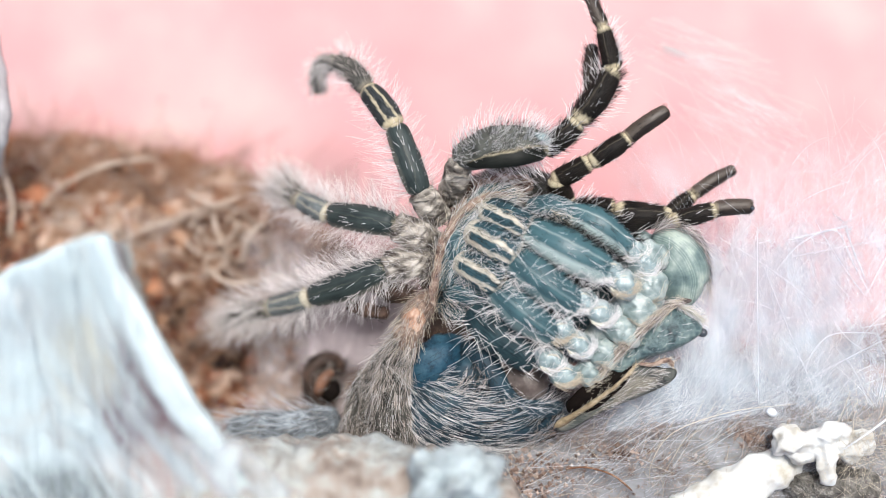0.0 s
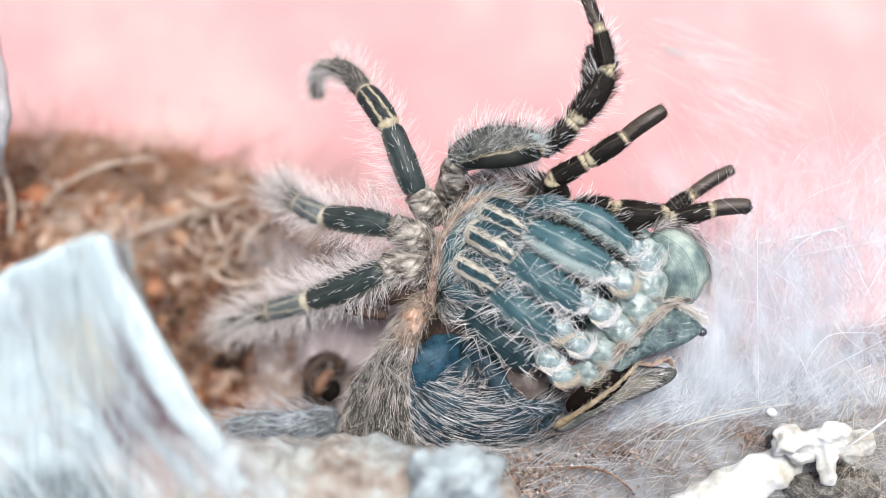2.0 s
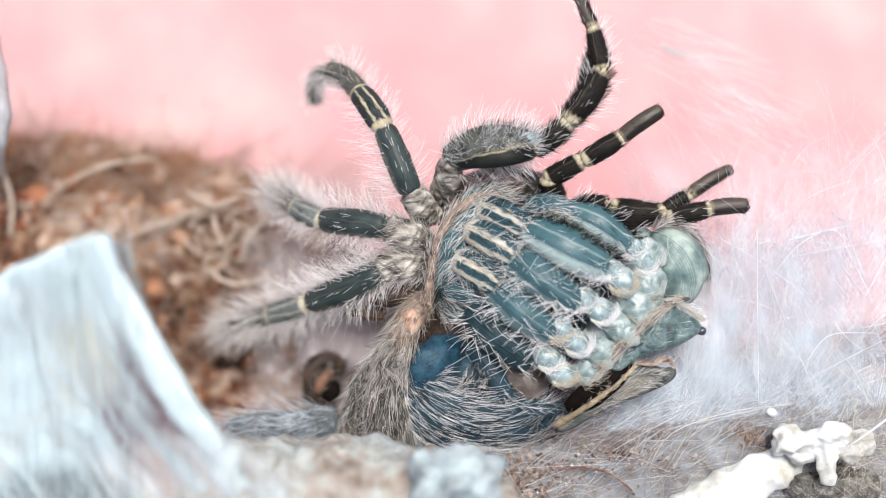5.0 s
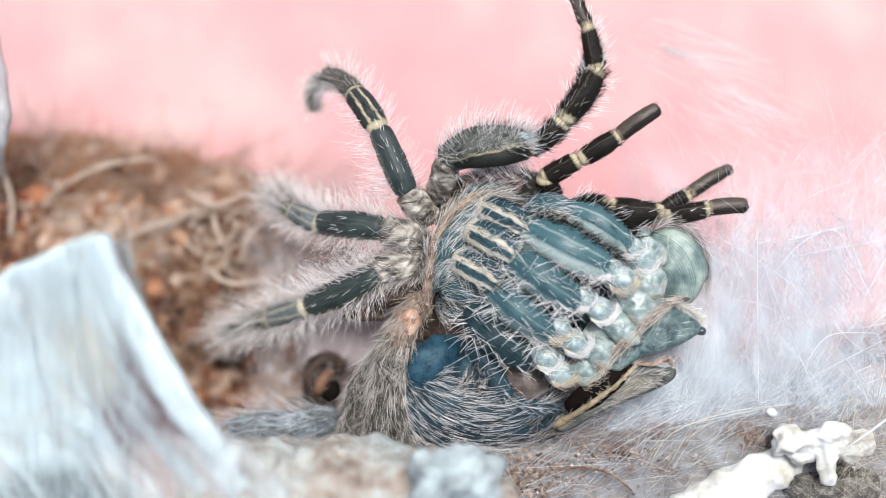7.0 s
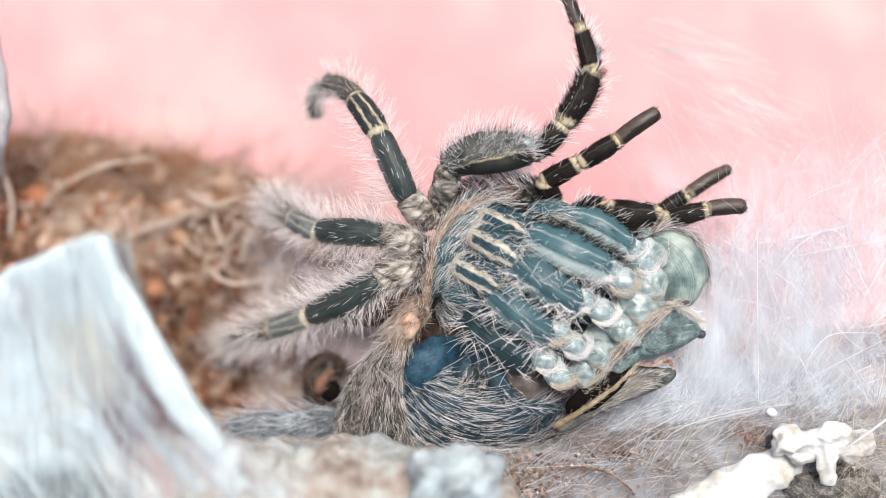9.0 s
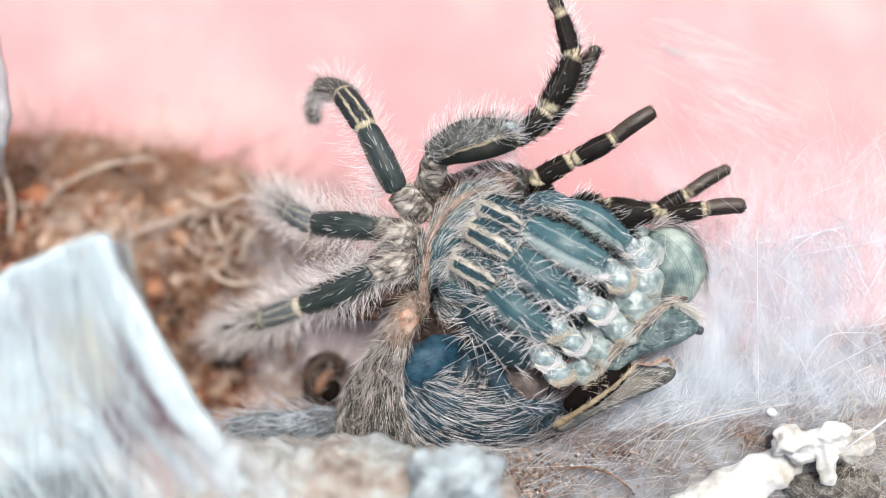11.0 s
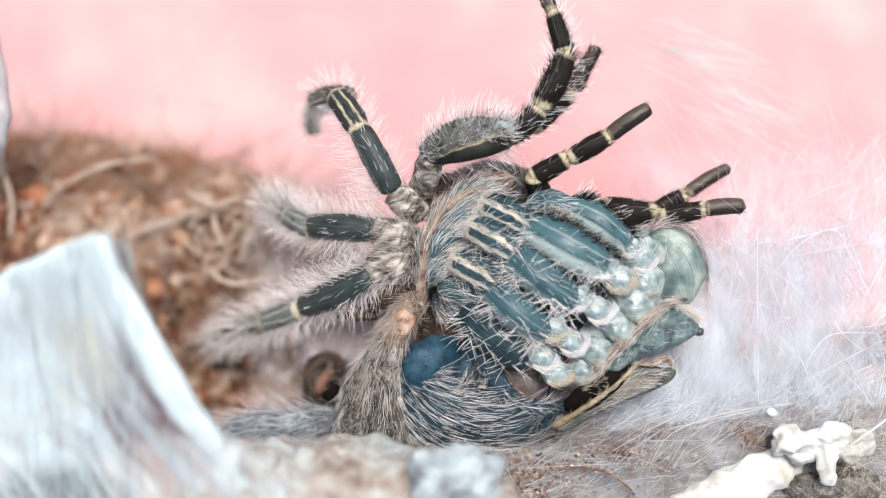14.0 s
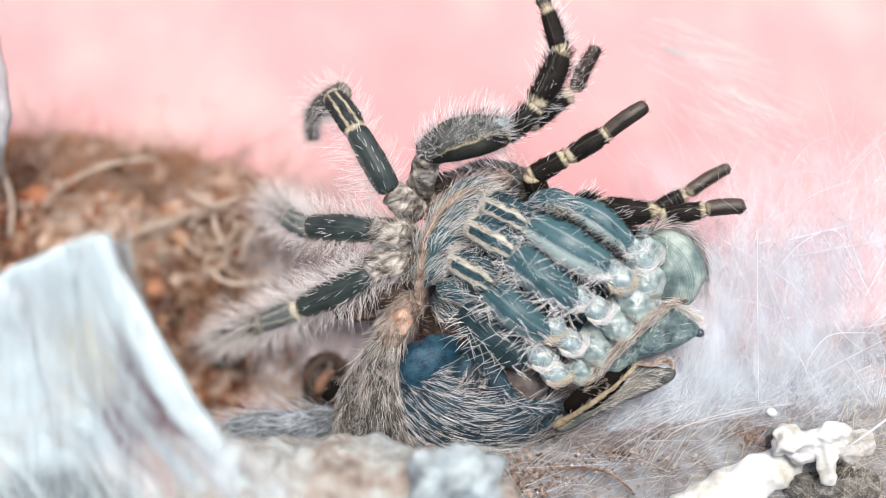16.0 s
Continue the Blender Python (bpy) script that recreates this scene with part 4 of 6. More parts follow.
at = on_soil(1500, (4, 88), (-56, -28)) + (0, 0, 1.5)
thing("grit", crumbs(at, 0.07 + np.minimum(RNG.gamma(1.2, 0.09, len(at)), 0.45)), (45, -40, 52), M_crumb_grey, "pale and dark grit on the matted crest", "grit", "stuff", smooth=False)
px, py = np.concatenate([RNG.normal(15.5, 4.6, 520), RNG.normal(32.0, 3.5, 200), RNG.normal(55.0, 2.0, 160)]), np.concatenate([RNG.normal(-40.6, 2.2, 520), RNG.normal(-36.4, 1.2, 200), RNG.normal(-33.4, 1.1, 160)])
at = np.stack([px, py, [soil_height(a, b) + 1.5 for a, b in zip(px, py)]], 1)
thing("coir_crumbs", crumbs(at, 0.1 + np.minimum(RNG.gamma(1.3, 0.13, len(at)), 0.6)), (25, -38, 52), M_crumb_dark, "scattered reddish-tan coir crumbs on the crest", "soil", "stuff", smooth=False)
at = on_soil(1300, (4, 88), (-54, -28)) + (0, 0, 1.4)
way = unit(RNG.normal(size=(len(at), 3)) * (1, 0.8, 0.2))
thing("curled_fibres", strands(at, way, RNG.uniform(1.0, 3.6, len(at)), RNG.normal(size=(len(at), 3)) * (0.8, 0.8, 0.15), RNG.uniform(0.015, 0.04, len(at)), 7, 0.5), (45, -40, 52), M_fibre_grey, "short curled fibres lying on the crest", "fibres", "stuff")


def web_threads(n, x, y, z, ways, length, radius):
    p = np.stack([RNG.uniform(*x, n), RNG.uniform(*y, n), RNG.uniform(*z, n)], 1)
    ang = np.radians(RNG.choice(ways, n) + RNG.normal(size=n) * 16)
    w = unit(np.stack([np.cos(ang), np.sin(ang), RNG.normal(size=n) * 0.08], 1))
    return strands(p, w, RNG.uniform(*length, n), RNG.normal(size=(n, 3)) * (0.36, 0.36, 0.04), RNG.uniform(*radius, n), 9, 0.6)


near = join(web_threads(900, (40, 80), (-36, 4), (44, 54), (75, 65, 85, 95, 120), (6, 22), (0.01, 0.024)),
            web_threads(220, (52, 95), (-32, 9), (46, 58), (75, 100, 120, 60), (6, 24), (0.012, 0.03)),
            web_threads(420, (12, 66), (-46, -26), (51.5, 55), (25, 38, 12), (5, 20), (0.012, 0.032)))
near = join(near, web_threads(46, (58, 86), (-30, 16), (48, 56), (70, 110, 130, 50, 20), (6, 18), (0.04, 0.085)))
thing("web_threads", near, (60, -10, 45), M_silk, "loose white silk threads round the spider", "web", "stuff")


def line(a, b, sag, r):
    a, b = np.asarray(a, float), np.asarray(b, float)
    return Limb([a, (a + b) / 2 + (0, 0, -sag), b], [r * 2, r * 2], 1.0, 0.01, 0.01, 0.0, 20, 4).geo()


thing("anchor_threads", join(line((55.1, 4.6, 57.0), (55.9, -27.9, 55.0), 0.3, 0.06), line((56.5, -2.9, 56.0), (66.2, -25.1, 53.0), 0.5, 0.06), line((62.2, 1.6, 51.0), (73.6, 4.2, 49.0), 0.5, 0.16), line((73.1, 4.2, 49.0), (76.7, -5.0, 49.0), 0.5, 0.13), line((62.7, -1.4, 51.0), (79.8, 1.6, 49.0), 0.5, 0.08), line((64.8, -24.3, 51.0), (78.4, -15.9, 55.0), 1.0, 0.06), line((40.0, -32.2, 53.0), (62.1, -27.1, 55.0), 0.5, 0.05), line((29.7, -36.1, 54.0), (41.8, -29.5, 54.0), 0.4, 0.05)), (55, 0, 50), M_silk, "taut white silk anchor threads", "web", "stuff")
def star(hub, n, spread):
    """Threads that run out from a knot in the web."""
    c = np.asarray(hub, float) + RNG.normal(size=(n, 3)) * (0.5, 0.5, 0.3)
    a = RNG.uniform(0, 2 * np.pi, n)
    w = unit(np.stack([np.cos(a), np.sin(a), RNG.normal(size=n) * 0.1], 1))
    return strands(c, w, RNG.uniform(0.25, 1.0, n) * spread, RNG.normal(size=(n, 3)) * (0.12, 0.12, 0.03), RNG.uniform(0.015, 0.06, n), 6, 0.4)


arc = [(36.5, -42.3, 54.5), (37.0, -37.3, 55.5), (41.0, -32.2, 55.5), (51.1, -28.7, 55.5), (63.2, -27.4, 54.5)]
thing("silk_line", Limb(arc, [0.06, 0.12, 0.13, 0.12, 0.06], 1.0, 0.02, 0.02, 0.1, 40, 6, 0.8).geo(), arc[0], M_hair_cream, "long pale fibre arching over the crest", "silk")
arc = [(65.0, -22.0, 52.0), (66.0, -18.5, 53.0), (69.5, -15.2, 53.5), (77.5, -15.0, 53.0)]
thing("silk_line", Limb(arc, [0.08, 0.18, 0.2, 0.1], 1.0, 0.02, 0.02, 0.1, 40, 6, 0.8).geo(), arc[0], M_silk, "bright white thread curling through the web", "silk")
arc = [(60.0, -4.0, 51.0), (64.5, 1.0, 51.0), (71.0, 3.4, 50.0), (74.0, -2.0, 50.0), (77.5, -8.5, 50.0)]
thing("silk_line", Limb(arc, [0.1, 0.22, 0.26, 0.2, 0.1], 1.0, 0.02, 0.02, 0.1, 40, 6, 0.8).geo(), arc[0], M_silk, "white thread looped through a knot of web", "silk")
arc = [(69.0, -34.6, 60.5), (73.5, -31.4, 61.0), (78.5, -27.6, 61.0)]
thing("silk_line", Limb(arc, [0.15, 0.4, 0.3], 0.5, 0.05, 0.05, 0.1, 30, 8, 0.8).geo(), arc[0], M_silk, "white silk strand drawn off the lump", "silk")
thing("web_knots", join(star((73.3, 4.0, 49.0), 22, 10), star((57.3, 0.9, 53.0), 10, 6), star((61.6, -25.2, 52.0), 18, 10), star((68.6, 14.8, 45.0), 14, 7), star((79.6, 11.6, 45.0), 16, 9)), (60, 5, 45), M_silk, "white knots of silk threads in the web", "web", "stuff")
def streaks(n, start, spread, heading, length):
    """A loose bundle of nearly parallel threads."""
    c = np.asarray(start, float) + RNG.normal(size=(n, 3)) * spread
    a = np.radians(heading + RNG.normal(size=n) * 5)
    w = unit(np.stack([np.cos(a), np.sin(a), RNG.normal(size=n) * 0.04], 1))
    return strands(c, w, RNG.uniform(*length, n), RNG.normal(size=(n, 3)) * (0.07, 0.07, 0.02), RNG.uniform(0.025, 0.055, n), 8, 0.3)


far = join(streaks(32, (41.3, 37.8, 41.0), (0.8, 0.5, 0.6), -22, (6, 24)), streaks(28, (50.2, 31.0, 41.0), (2.0, 1.0, 0.6), -30, (5, 20)), streaks(24, (46.4, 25.7, 41.0), (1.6, 1.0, 0.6), -26, (5, 16)), streaks(28, (56.0, 26.7, 41.0), (3.0, 2.0, 0.6), -24, (4, 16)), streaks(20, (40.4, 40.9, 39.0), (3.0, 2.0, 0.6), -20, (8, 26)), web_threads(50, (52, 85), (2, 18), (40, 50), (60, 100, 130), (3, 9), (0.012, 0.03)))
thing("drifting_threads", far, (55, 25, 40), M_hair_pale, "faint silk threads before the pink floor", "web", "stuff")
haze = web_threads(260, (-34, -8), (-13, 12), (38, 46), (20, 150, 100, 60), (2, 7), (0.02, 0.05))
thing("silk_haze", haze, (-25, 0, 40), M_fibre_grey, "grey silk haze behind the legs", "web", "stuff")


# ---- the tarantula, on its back, pulling out of its old skin ----
TIMES = [0, 0.5, 1, 1.5, 2, 2.5, 3, 3.5, 4, 4.2, 4.7, 5.3, 5.8, 6.2, 6.5, 7, 7.5, 8, 8.5, 9, 9.4, 10, 10.5, 10.9, 11.5, 12, 12.5, 13, 13.5, 14, 14.5, 15, 15.5, 16]
CREEP = [0, 0.09, -0.053, 0.083, 0.198, 0.073, 0.301, 0.349, 0.339, 0.278, 0.444, 0.475, 0.401, 0.59, 0.625, 0.68, 0.633, 0.854, 0.928, 0.81, 1.042, 1.113, 1.058, 1.268, 1.363, 1.268, 1.542, 1.555, 1.427, 1.6, 1.596, 1.678, 1.64, 1.771]
BREATH = [0, 0.417, 2.403, -0.218, 0.251, 2.348, 0.448, 0.232, 1.27, 1.729, 0.313, 0.537, 1.868, 0.095, -0.022, 0.511, 1.674, -0.367, -0.009, 1.849, -0.026, 0.023, 1.376, -0.453, -0.678, 0.771, -1.053, -0.828, 0.706, -0.441, -0.225, -0.997, -0.143, -0.603]
STRETCH = [0, -0.114, 1.204, -0.157, -0.756, 0.515, -0.84, -1.382, -0.727, -0.364, -1.45, -1.351, -0.433, -1.77, -1.887, -1.643, -0.172, -1.734, -1.721, 0.03, -1.056, -0.567, 0.797, -0.235, 0.053, 1.122, 0.305, 0.606, 1.622, 0.19, 0.408, 0.721, 1.079, 0.719]
TWITCH = [0, 0.557, 1.387, 0.103, 0.344, 1.077, 0.858, 0.299, 0.458, 0.086, 0.337, 0.327, 0.131, 0.437, 0.469, 1.272, -0.585, -0.842, -0.413, -0.901, -0.838, -1.131, -1.589, -1.481, -1.73, -1.777, -0.063, 0.157, -0.852, 0.437, 0.456, 1.966, 1.451, 2.271]
# how far each point of the body goes with the four curves, in mm to +x and +y
GOES = {
    "L1hip": ((-3.152, 0.193), (0.375, -0.645), (0.156, -0.126), (-0.014, 0.046)),
    "L1knee": ((-3.895, 1.015), (0.353, -0.947), (0.207, 0.085), (-0.006, 0.001)),
    "L1pat": ((-3.92, 1.155), (0.368, -0.843), (0.025, 0.204), (-0.015, 0.022)),
    "L1tib": ((-5.078, 1.571), (0.34, -0.728), (-0.192, 0.337), (0.104, -0.074)),
    "L1met": ((-5.481, 1.567), (0.328, -0.763), (-0.405, 0.303), (0.146, -0.061)),
    "L2hip": ((-2.879, -0.097), (0.073, -0.498), (0.169, -0.095), (-0.009, -0.007)),
    "L2knee": ((-4.049, -0.288), (0.215, -0.589), (0.19, -0.149), (-0.04, -0.042)),
    "L2pat": ((-3.381, -1.031), (0.177, -0.446), (0.142, -0.204), (-0.052, -0.026)),
    "L2tip": ((-0.721, -4.869), (-0.045, -0.484), (0.225, -0.256), (-0.007, -0.166)),
    "L3hip": ((-2.216, -0.785), (-0.047, -0.628), (0.129, -0.057), (0.001, 0.041)),
    "L3knee": ((-2.35, -1.696), (-0.127, -0.92), (0.161, -0.011), (-0.025, 0.017)),
    "L3tip": ((-0.986, -2.43), (-0.228, -0.937), (0.238, -0.013), (0.155, -0.078)),
    "L4hip": ((-1.444, -0.881), (0.069, -0.8), (0.064, -0.018), (-0.004, 0.042)),
    "L4knee": ((-0.933, -1.606), (0.303, -1.175), (0.022, 0.012), (-0.006, 0.037)),
    "L4pat": ((-0.72, -2.177), (0.422, -1.236), (-0.055, 0.007), (0.001, 0.038)),
    "R2tip": ((-2, 0.145), (-0.062, -0.116), (0.023, -0.031), (-0.113, 0.235)),
    "R2b": ((-2.548, 0.294), (-0.054, -0.204), (0.181, -0.117), (-0.005, 0.113)),
    "R3tip": ((-0.667, 0.163), (-0.095, 0.022), (0.091, -0.021), (0.054, 0.023)),
    "R3b": ((-1.747, 0.449), (-0.137, -0.059), (0.133, -0.191), (0.058, 0.003)),
    "R4tip": ((-1.05, 0.069), (-0.187, -0.008), (0.165, -0.092), (0.071, -0.011)),
    "B1": ((-0.006, 0.345), (0.295, -0.418), (0.1, -0.053), (0.03, 0.071)),
    "B2": ((-0.609, 0.059), (0.045, -0.297), (0.005, -0.144), (-0.029, 0.019)),
    "B3": ((-0.339, 0.455), (0.168, -0.028), (0.102, -0.159), (0.096, -0.029)),
    "B4": ((-0.28, 0.329), (0.235, -0.026), (-0.008, -0.114), (0.014, 0.006)),
    "B5": ((-2.338, 0.302), (-0.048, -0.491), (0.242, -0.062), (0.018, 0.07)),
    "B6": ((-1.08, -0.222), (-0.021, -0.362), (-0.049, -0.047), (-0.076, 0.013)),
    "B7": ((0.024, 0.326), (0.133, -0.56), (0.215, -0.137), (0.143, 0.085)),
    "B8": ((-0.805, 0.186), (-0.052, -0.177), (-0.023, -0.119), (-0.017, -0.033)),
    "eye": ((-0.376, 0.101), (0.034, -0.217), (0.049, -0.25), (0.045, -0.072)),
    "A1": ((-1.768, -0.039), (-0.351, -0.188), (-0.024, 0.008), (-0.062, 0.041)),
    "A3": ((-0.652, -0.226), (-0.194, -0.164), (-0.043, -0.043), (-0.037, -0.004)),
}


spider = tagged(new("tarantula"), "dark teal and black moulting tarantula with cream-banded hairy legs", "tarantula")
BASE = (12.8, -21.9, 33.0)
spider.location = Vector(BASE) * MM
ORIGIN[spider] = np.asarray(BASE, float)
MOVES = []
WAIST = {"femur": 0.16, "patella": 0.2, "tibia": 0.22, "metatarsus": 0.2}
PALE, GREY, CREAMY, BLACK, FAWN = M_hair_pale, M_hair_grey, M_hair_cream, M_hair_black, M_hair_fawn


def member(name, path, widths, skin, goes, label="", hair=(), folds=0, **shape):
    """A piece of the spider along a path, with its coats of hair; goes: the points that carry its two ends."""
    path = [np.asarray(p, float) for p in path]
    shape.setdefault("waist", WAIST.get(name, 0.0))
    limb = Limb(path, widths, **shape)
    ob = part(name, limb.geo(), skin, spider, path[0], label)
    for fold in limb.folds(folds, 1.05):
        part("fold", fold, skin, ob)
    for coat, kw in hair:
        part("bristles" if coat is BLACK else "setae", limb.hair(**kw), coat, ob)
    MOVES.append((ob, path[0], path[-1], goes))
    return ob


def lump_part(name, geo, skin, goes, centre, label="", coats=()):
    ob = part(name, geo, skin, spider, centre, label)
    for coat, g in coats:
        part("setae", g, coat, ob)
    c = np.asarray(centre, float)
    MOVES.append((ob, c, c + (1, 0, 0), goes))
    return ob


def coat(c, n, length, **kw):
    return (c, dict(n=n, length=length, **kw))


# first leg, with its broad tufted thigh
member("coxa", [(1.1, 8.4, 47.0), (2.2, 12.3, 55.0), (3.1, 15.4, 58.0)], [5.2, 5.0, 4.4], M_wrinkle, ("L1hip", "L1hip"), "wrinkled grey-cream hip joint", [coat(GREY, 60, 2.0, radius=0.035)], rough=0.08, folds=6)
member("femur", [(1.6, 15.5, 57.0), (8.4, 17.6, 59.0), (14.3, 18.0, 59.0), (18.5, 17.7, 58.0)], [4.6, 7.2, 6.4, 4.4], M_thigh, ("L1hip", "L1knee"), "grey thigh with tall pale hair", [coat(PALE, 400, 3.6, arc=(80, 215), lift=0.9, lean=-0.25, curl=0.5, radius=0.052, stray=0.14), coat(BLACK, 120, 1.8, arc=(95, 205), lift=0.8, lean=0.4), coat(PALE, 60, 2.2, arc=(60, 130), lift=0.5, lean=0.6, radius=0.038), coat(PALE, 90, 3.2, arc=(-60, 10), lift=0.9, lean=0.4)])
member("femur_underside", [(3.7, 14.4, 60.2), (8.3, 15.1, 61.8), (13.6, 15.9, 62.0), (18.4, 17.4, 60.0)], [0.6, 2.8, 3.4, 2.0], M_plainblack, ("L1hip", "L1knee"), "bare black underside of the thigh", [coat(CREAMY, 60, 1.0, arc=(120, 175), lift=0.2, lean=0.9)], flat=0.5)
lump_part("knee_membrane", blob((16.9, 19.0, 60.0), (1.9, 1.1, 1.0), -20, 0.3, 0.7), M_knuckle, ("L1knee", "L1knee"), (16.9, 19.0, 60.0), "silvery membrane at the knee")
member("patella", [(17.2, 17.1, 58.0), (20.2, 18.9, 59.0), (23.6, 22.5, 59.0)], [3.06, 3.67, 3.67], M_black, ("L1knee", "L1pat"), "black knee with cream edges", [coat(PALE, 60, 2.2), coat(BLACK, 160, 1.2)])
member("tibia", [(23.0, 21.9, 59.0), (26.8, 26.3, 60.0), (29.8, 31.7, 59.0)], [3.75, 4.29, 3.52], M_black, ("L1pat", "L1tib"), "black shin with fine pale setae", [coat(PALE, 18, 1.3, lift=0.4, lean=0.8, arc=(30, 150), radius=0.03), coat(PALE, 46, 3.0, lift=0.9, lean=0.3, arc=(-50, 30), radius=0.04), coat(PALE, 46, 3.0, lift=0.9, lean=0.3, arc=(150, 230), radius=0.04), coat(BLACK, 360, 1.3)])
member("metatarsus", [(29.6, 30.7, 59.0), (28.8, 34.4, 59.0), (27.8, 39.1, 58.0)], [3.37, 2.98, 2.52], M_black, ("L1tib", "L1met"), "", [coat(PALE, 70, 2.6, arc=(-60, 60), lift=0.8, lean=0.3), coat(BLACK, 170, 1.0)])
member("tarsus", [(28.0, 38.6, 58.0), (26.4, 42.7, 57.0), (24.4, 48.6, 55.0)], [2.45, 2.22, 1.84], M_tarsus, ("L1met", "L1met"), "", [coat(BLACK, 140, 0.8), coat(PALE, 30, 1.5)])
# the leg behind it
member("tarsus", [(27.2, 27.9, 50.0), (26.6, 32.2, 51.0), (26.9, 37.0, 52.0)], [2.64, 2.82, 2.2], M_tarsus, ("midback", "back"), "black foot of the leg behind", [coat(BLACK, 200, 1.0), coat(PALE, 50, 1.6)])
member("metatarsus", [(22.2, 19.1, 49.0), (24.8, 23.9, 49.0), (27.2, 28.5, 50.0)], [2.99, 2.99, 2.82], M_black, ("L1pat", "midback"), "", [coat(BLACK, 120, 1.0), coat(PALE, 40, 1.8)])

# second leg, reaching out, its foot curled
member("coxa", [(-0.6, 5.0, 52.0), (-2.6, 7.9, 55.0), (-4.2, 10.3, 56.0)], [5.2, 5.2, 4.8], M_wrinkle, ("B5", "L2hip"), "wrinkled grey-cream hip joint", [coat(GREY, 90, 2.2, radius=0.032)], rough=0.08, grain=0.5, rings=22, sides=20, folds=7)
member("femur", [(-4.0, 9.6, 56.0), (-5.9, 15.0, 57.0), (-8.6, 22.2, 56.0)], [4.31, 4.49, 4.22], M_femur, ("L2hip", "L2knee"), "grey-black thigh with long pale setae", [coat(PALE, 90, 3.4, arc=(-70, 40), lift=0.9, lean=0.15, radius=0.032), coat(PALE, 150, 5.0, arc=(140, 250), lift=0.9, lean=-0.1, curl=0.45, radius=0.034), coat(PALE, 15, 1.5, arc=(60, 120), lift=0.25, lean=0.9)])
member("patella", [(-8.3, 21.5, 55.0), (-10.9, 25.5, 53.0), (-13.9, 29.2, 50.0)], [4.31, 4.4, 4.05], M_patella, ("L2knee", "L2pat"), "knee with two cream stripes", [coat(PALE, 59, 3.4, lift=0.9, lean=0.3, arc=(-70, 40), radius=0.038), coat(PALE, 59, 3.4, lift=0.9, lean=0.3, arc=(140, 250), radius=0.038)])
member("metatarsus", [(-13.7, 28.8, 50.0), (-16.8, 32.9, 47.0), (-20.3, 34.8, 45.0)], [3.87, 3.52, 3.17], M_grey, ("L2pat", "L2tip"), "", [coat(PALE, 81, 3.6, lift=0.9, lean=0.3, arc=(-70, 40), radius=0.038), coat(PALE, 81, 3.6, lift=0.9, lean=0.3, arc=(140, 250), radius=0.038), coat(GREY, 120, 2.0), coat(BLACK, 40, 1.2)])
member("tarsus", [(-19.7, 34.7, 45.0), (-22.4, 34.5, 43.0), (-23.6, 32.3, 42.0), (-23.2, 29.1, 41.0)], [3.17, 2.9, 2.55, 2.38], M_grey, ("L2tip", "L2tip"), "curled grey foot", [coat(GREY, 240, 1.6), coat(PALE, 120, 2.4, radius=0.042), coat(BLACK, 50, 1.0)])

# third leg
member("coxa", [(-1.4, 1.1, 52.0), (-4.9, 2.6, 55.0), (-8.9, 4.3, 56.0)], [5.0, 5.4, 5.2], M_wrinkle, ("B5", "L3hip"), "wrinkled grey-cream hip joint", [coat(GREY, 170, 2.6, radius=0.032), coat(FAWN, 159, 2.8, radius=0.032, stray=0.4)], rough=0.08, grain=0.5, rings=22, sides=20, folds=7)
member("femur", [(-8.2, 4.3, 56.0), (-14.0, 5.3, 54.0), (-21.0, 6.5, 49.0)], [4.58, 4.93, 4.58], M_femur, ("L3hip", "L3knee"), "grey-black thigh with pale setae", [coat(FAWN, 217, 4.4, arc=(-70, 40), lift=0.9, lean=0.2, radius=0.04, stray=0.3), coat(FAWN, 159, 4.2, arc=(140, 250), lift=0.9, lean=0.2, radius=0.04, stray=0.3), coat(PALE, 15, 1.5, arc=(50, 130), lift=0.25, lean=0.9, radius=0.046)])
member("patella", [(-20.4, 6.3, 49.0), (-23.4, 7.6, 47.0), (-26.9, 9.4, 44.0)], [4.22, 4.05, 3.87], M_patella_grey, ("L3knee", "L3tip"), "", [coat(FAWN, 145, 4.2, lift=0.9, lean=0.3, arc=(-70, 40), radius=0.04, stray=0.3), coat(FAWN, 145, 4.2, lift=0.9, lean=0.3, arc=(140, 250), radius=0.04, stray=0.3)])
member("tarsus", [(-26.5, 9.1, 44.0), (-29.3, 11.3, 40.0), (-32.3, 13.0, 35.0)], [4.4, 4.4, 3.17], M_grey, ("L3tip", "L3tip"), "furry grey foot", [coat(GREY, 260, 3.2, lift=0.7, lean=0.6), coat(FAWN, 377, 4.6, lift=0.8, lean=0.5, radius=0.04, stray=0.3)])

# fourth leg
member("coxa", [(-1.6, -2.4, 52.0), (-5.9, -2.4, 55.0), (-10.6, -3.1, 56.0)], [5.2, 5.6, 5.4], M_wrinkle, ("B5", "L4hip"), "wrinkled grey-cream hip joint", [coat(GREY, 200, 2.8, radius=0.032), coat(FAWN, 188, 2.8, radius=0.032, stray=0.4)], rough=0.08, grain=0.5, rings=22, sides=20, folds=7)
member("femur", [(-9.8, -3.1, 56.0), (-16.6, -6.2, 53.0), (-24.6, -8.8, 48.0)], [4.93, 5.28, 4.58], M_femur, ("L4hip", "L4knee"), "grey-black thigh with pale setae", [coat(FAWN, 275, 4.4, arc=(-60, 60), lift=0.9, lean=0.15, radius=0.04, stray=0.3), coat(FAWN, 188, 4.4, arc=(130, 260), lift=0.9, lean=0.2, radius=0.04, stray=0.3), coat(PALE, 15, 1.5, arc=(50, 130), lift=0.25, lean=0.9, radius=0.046)])
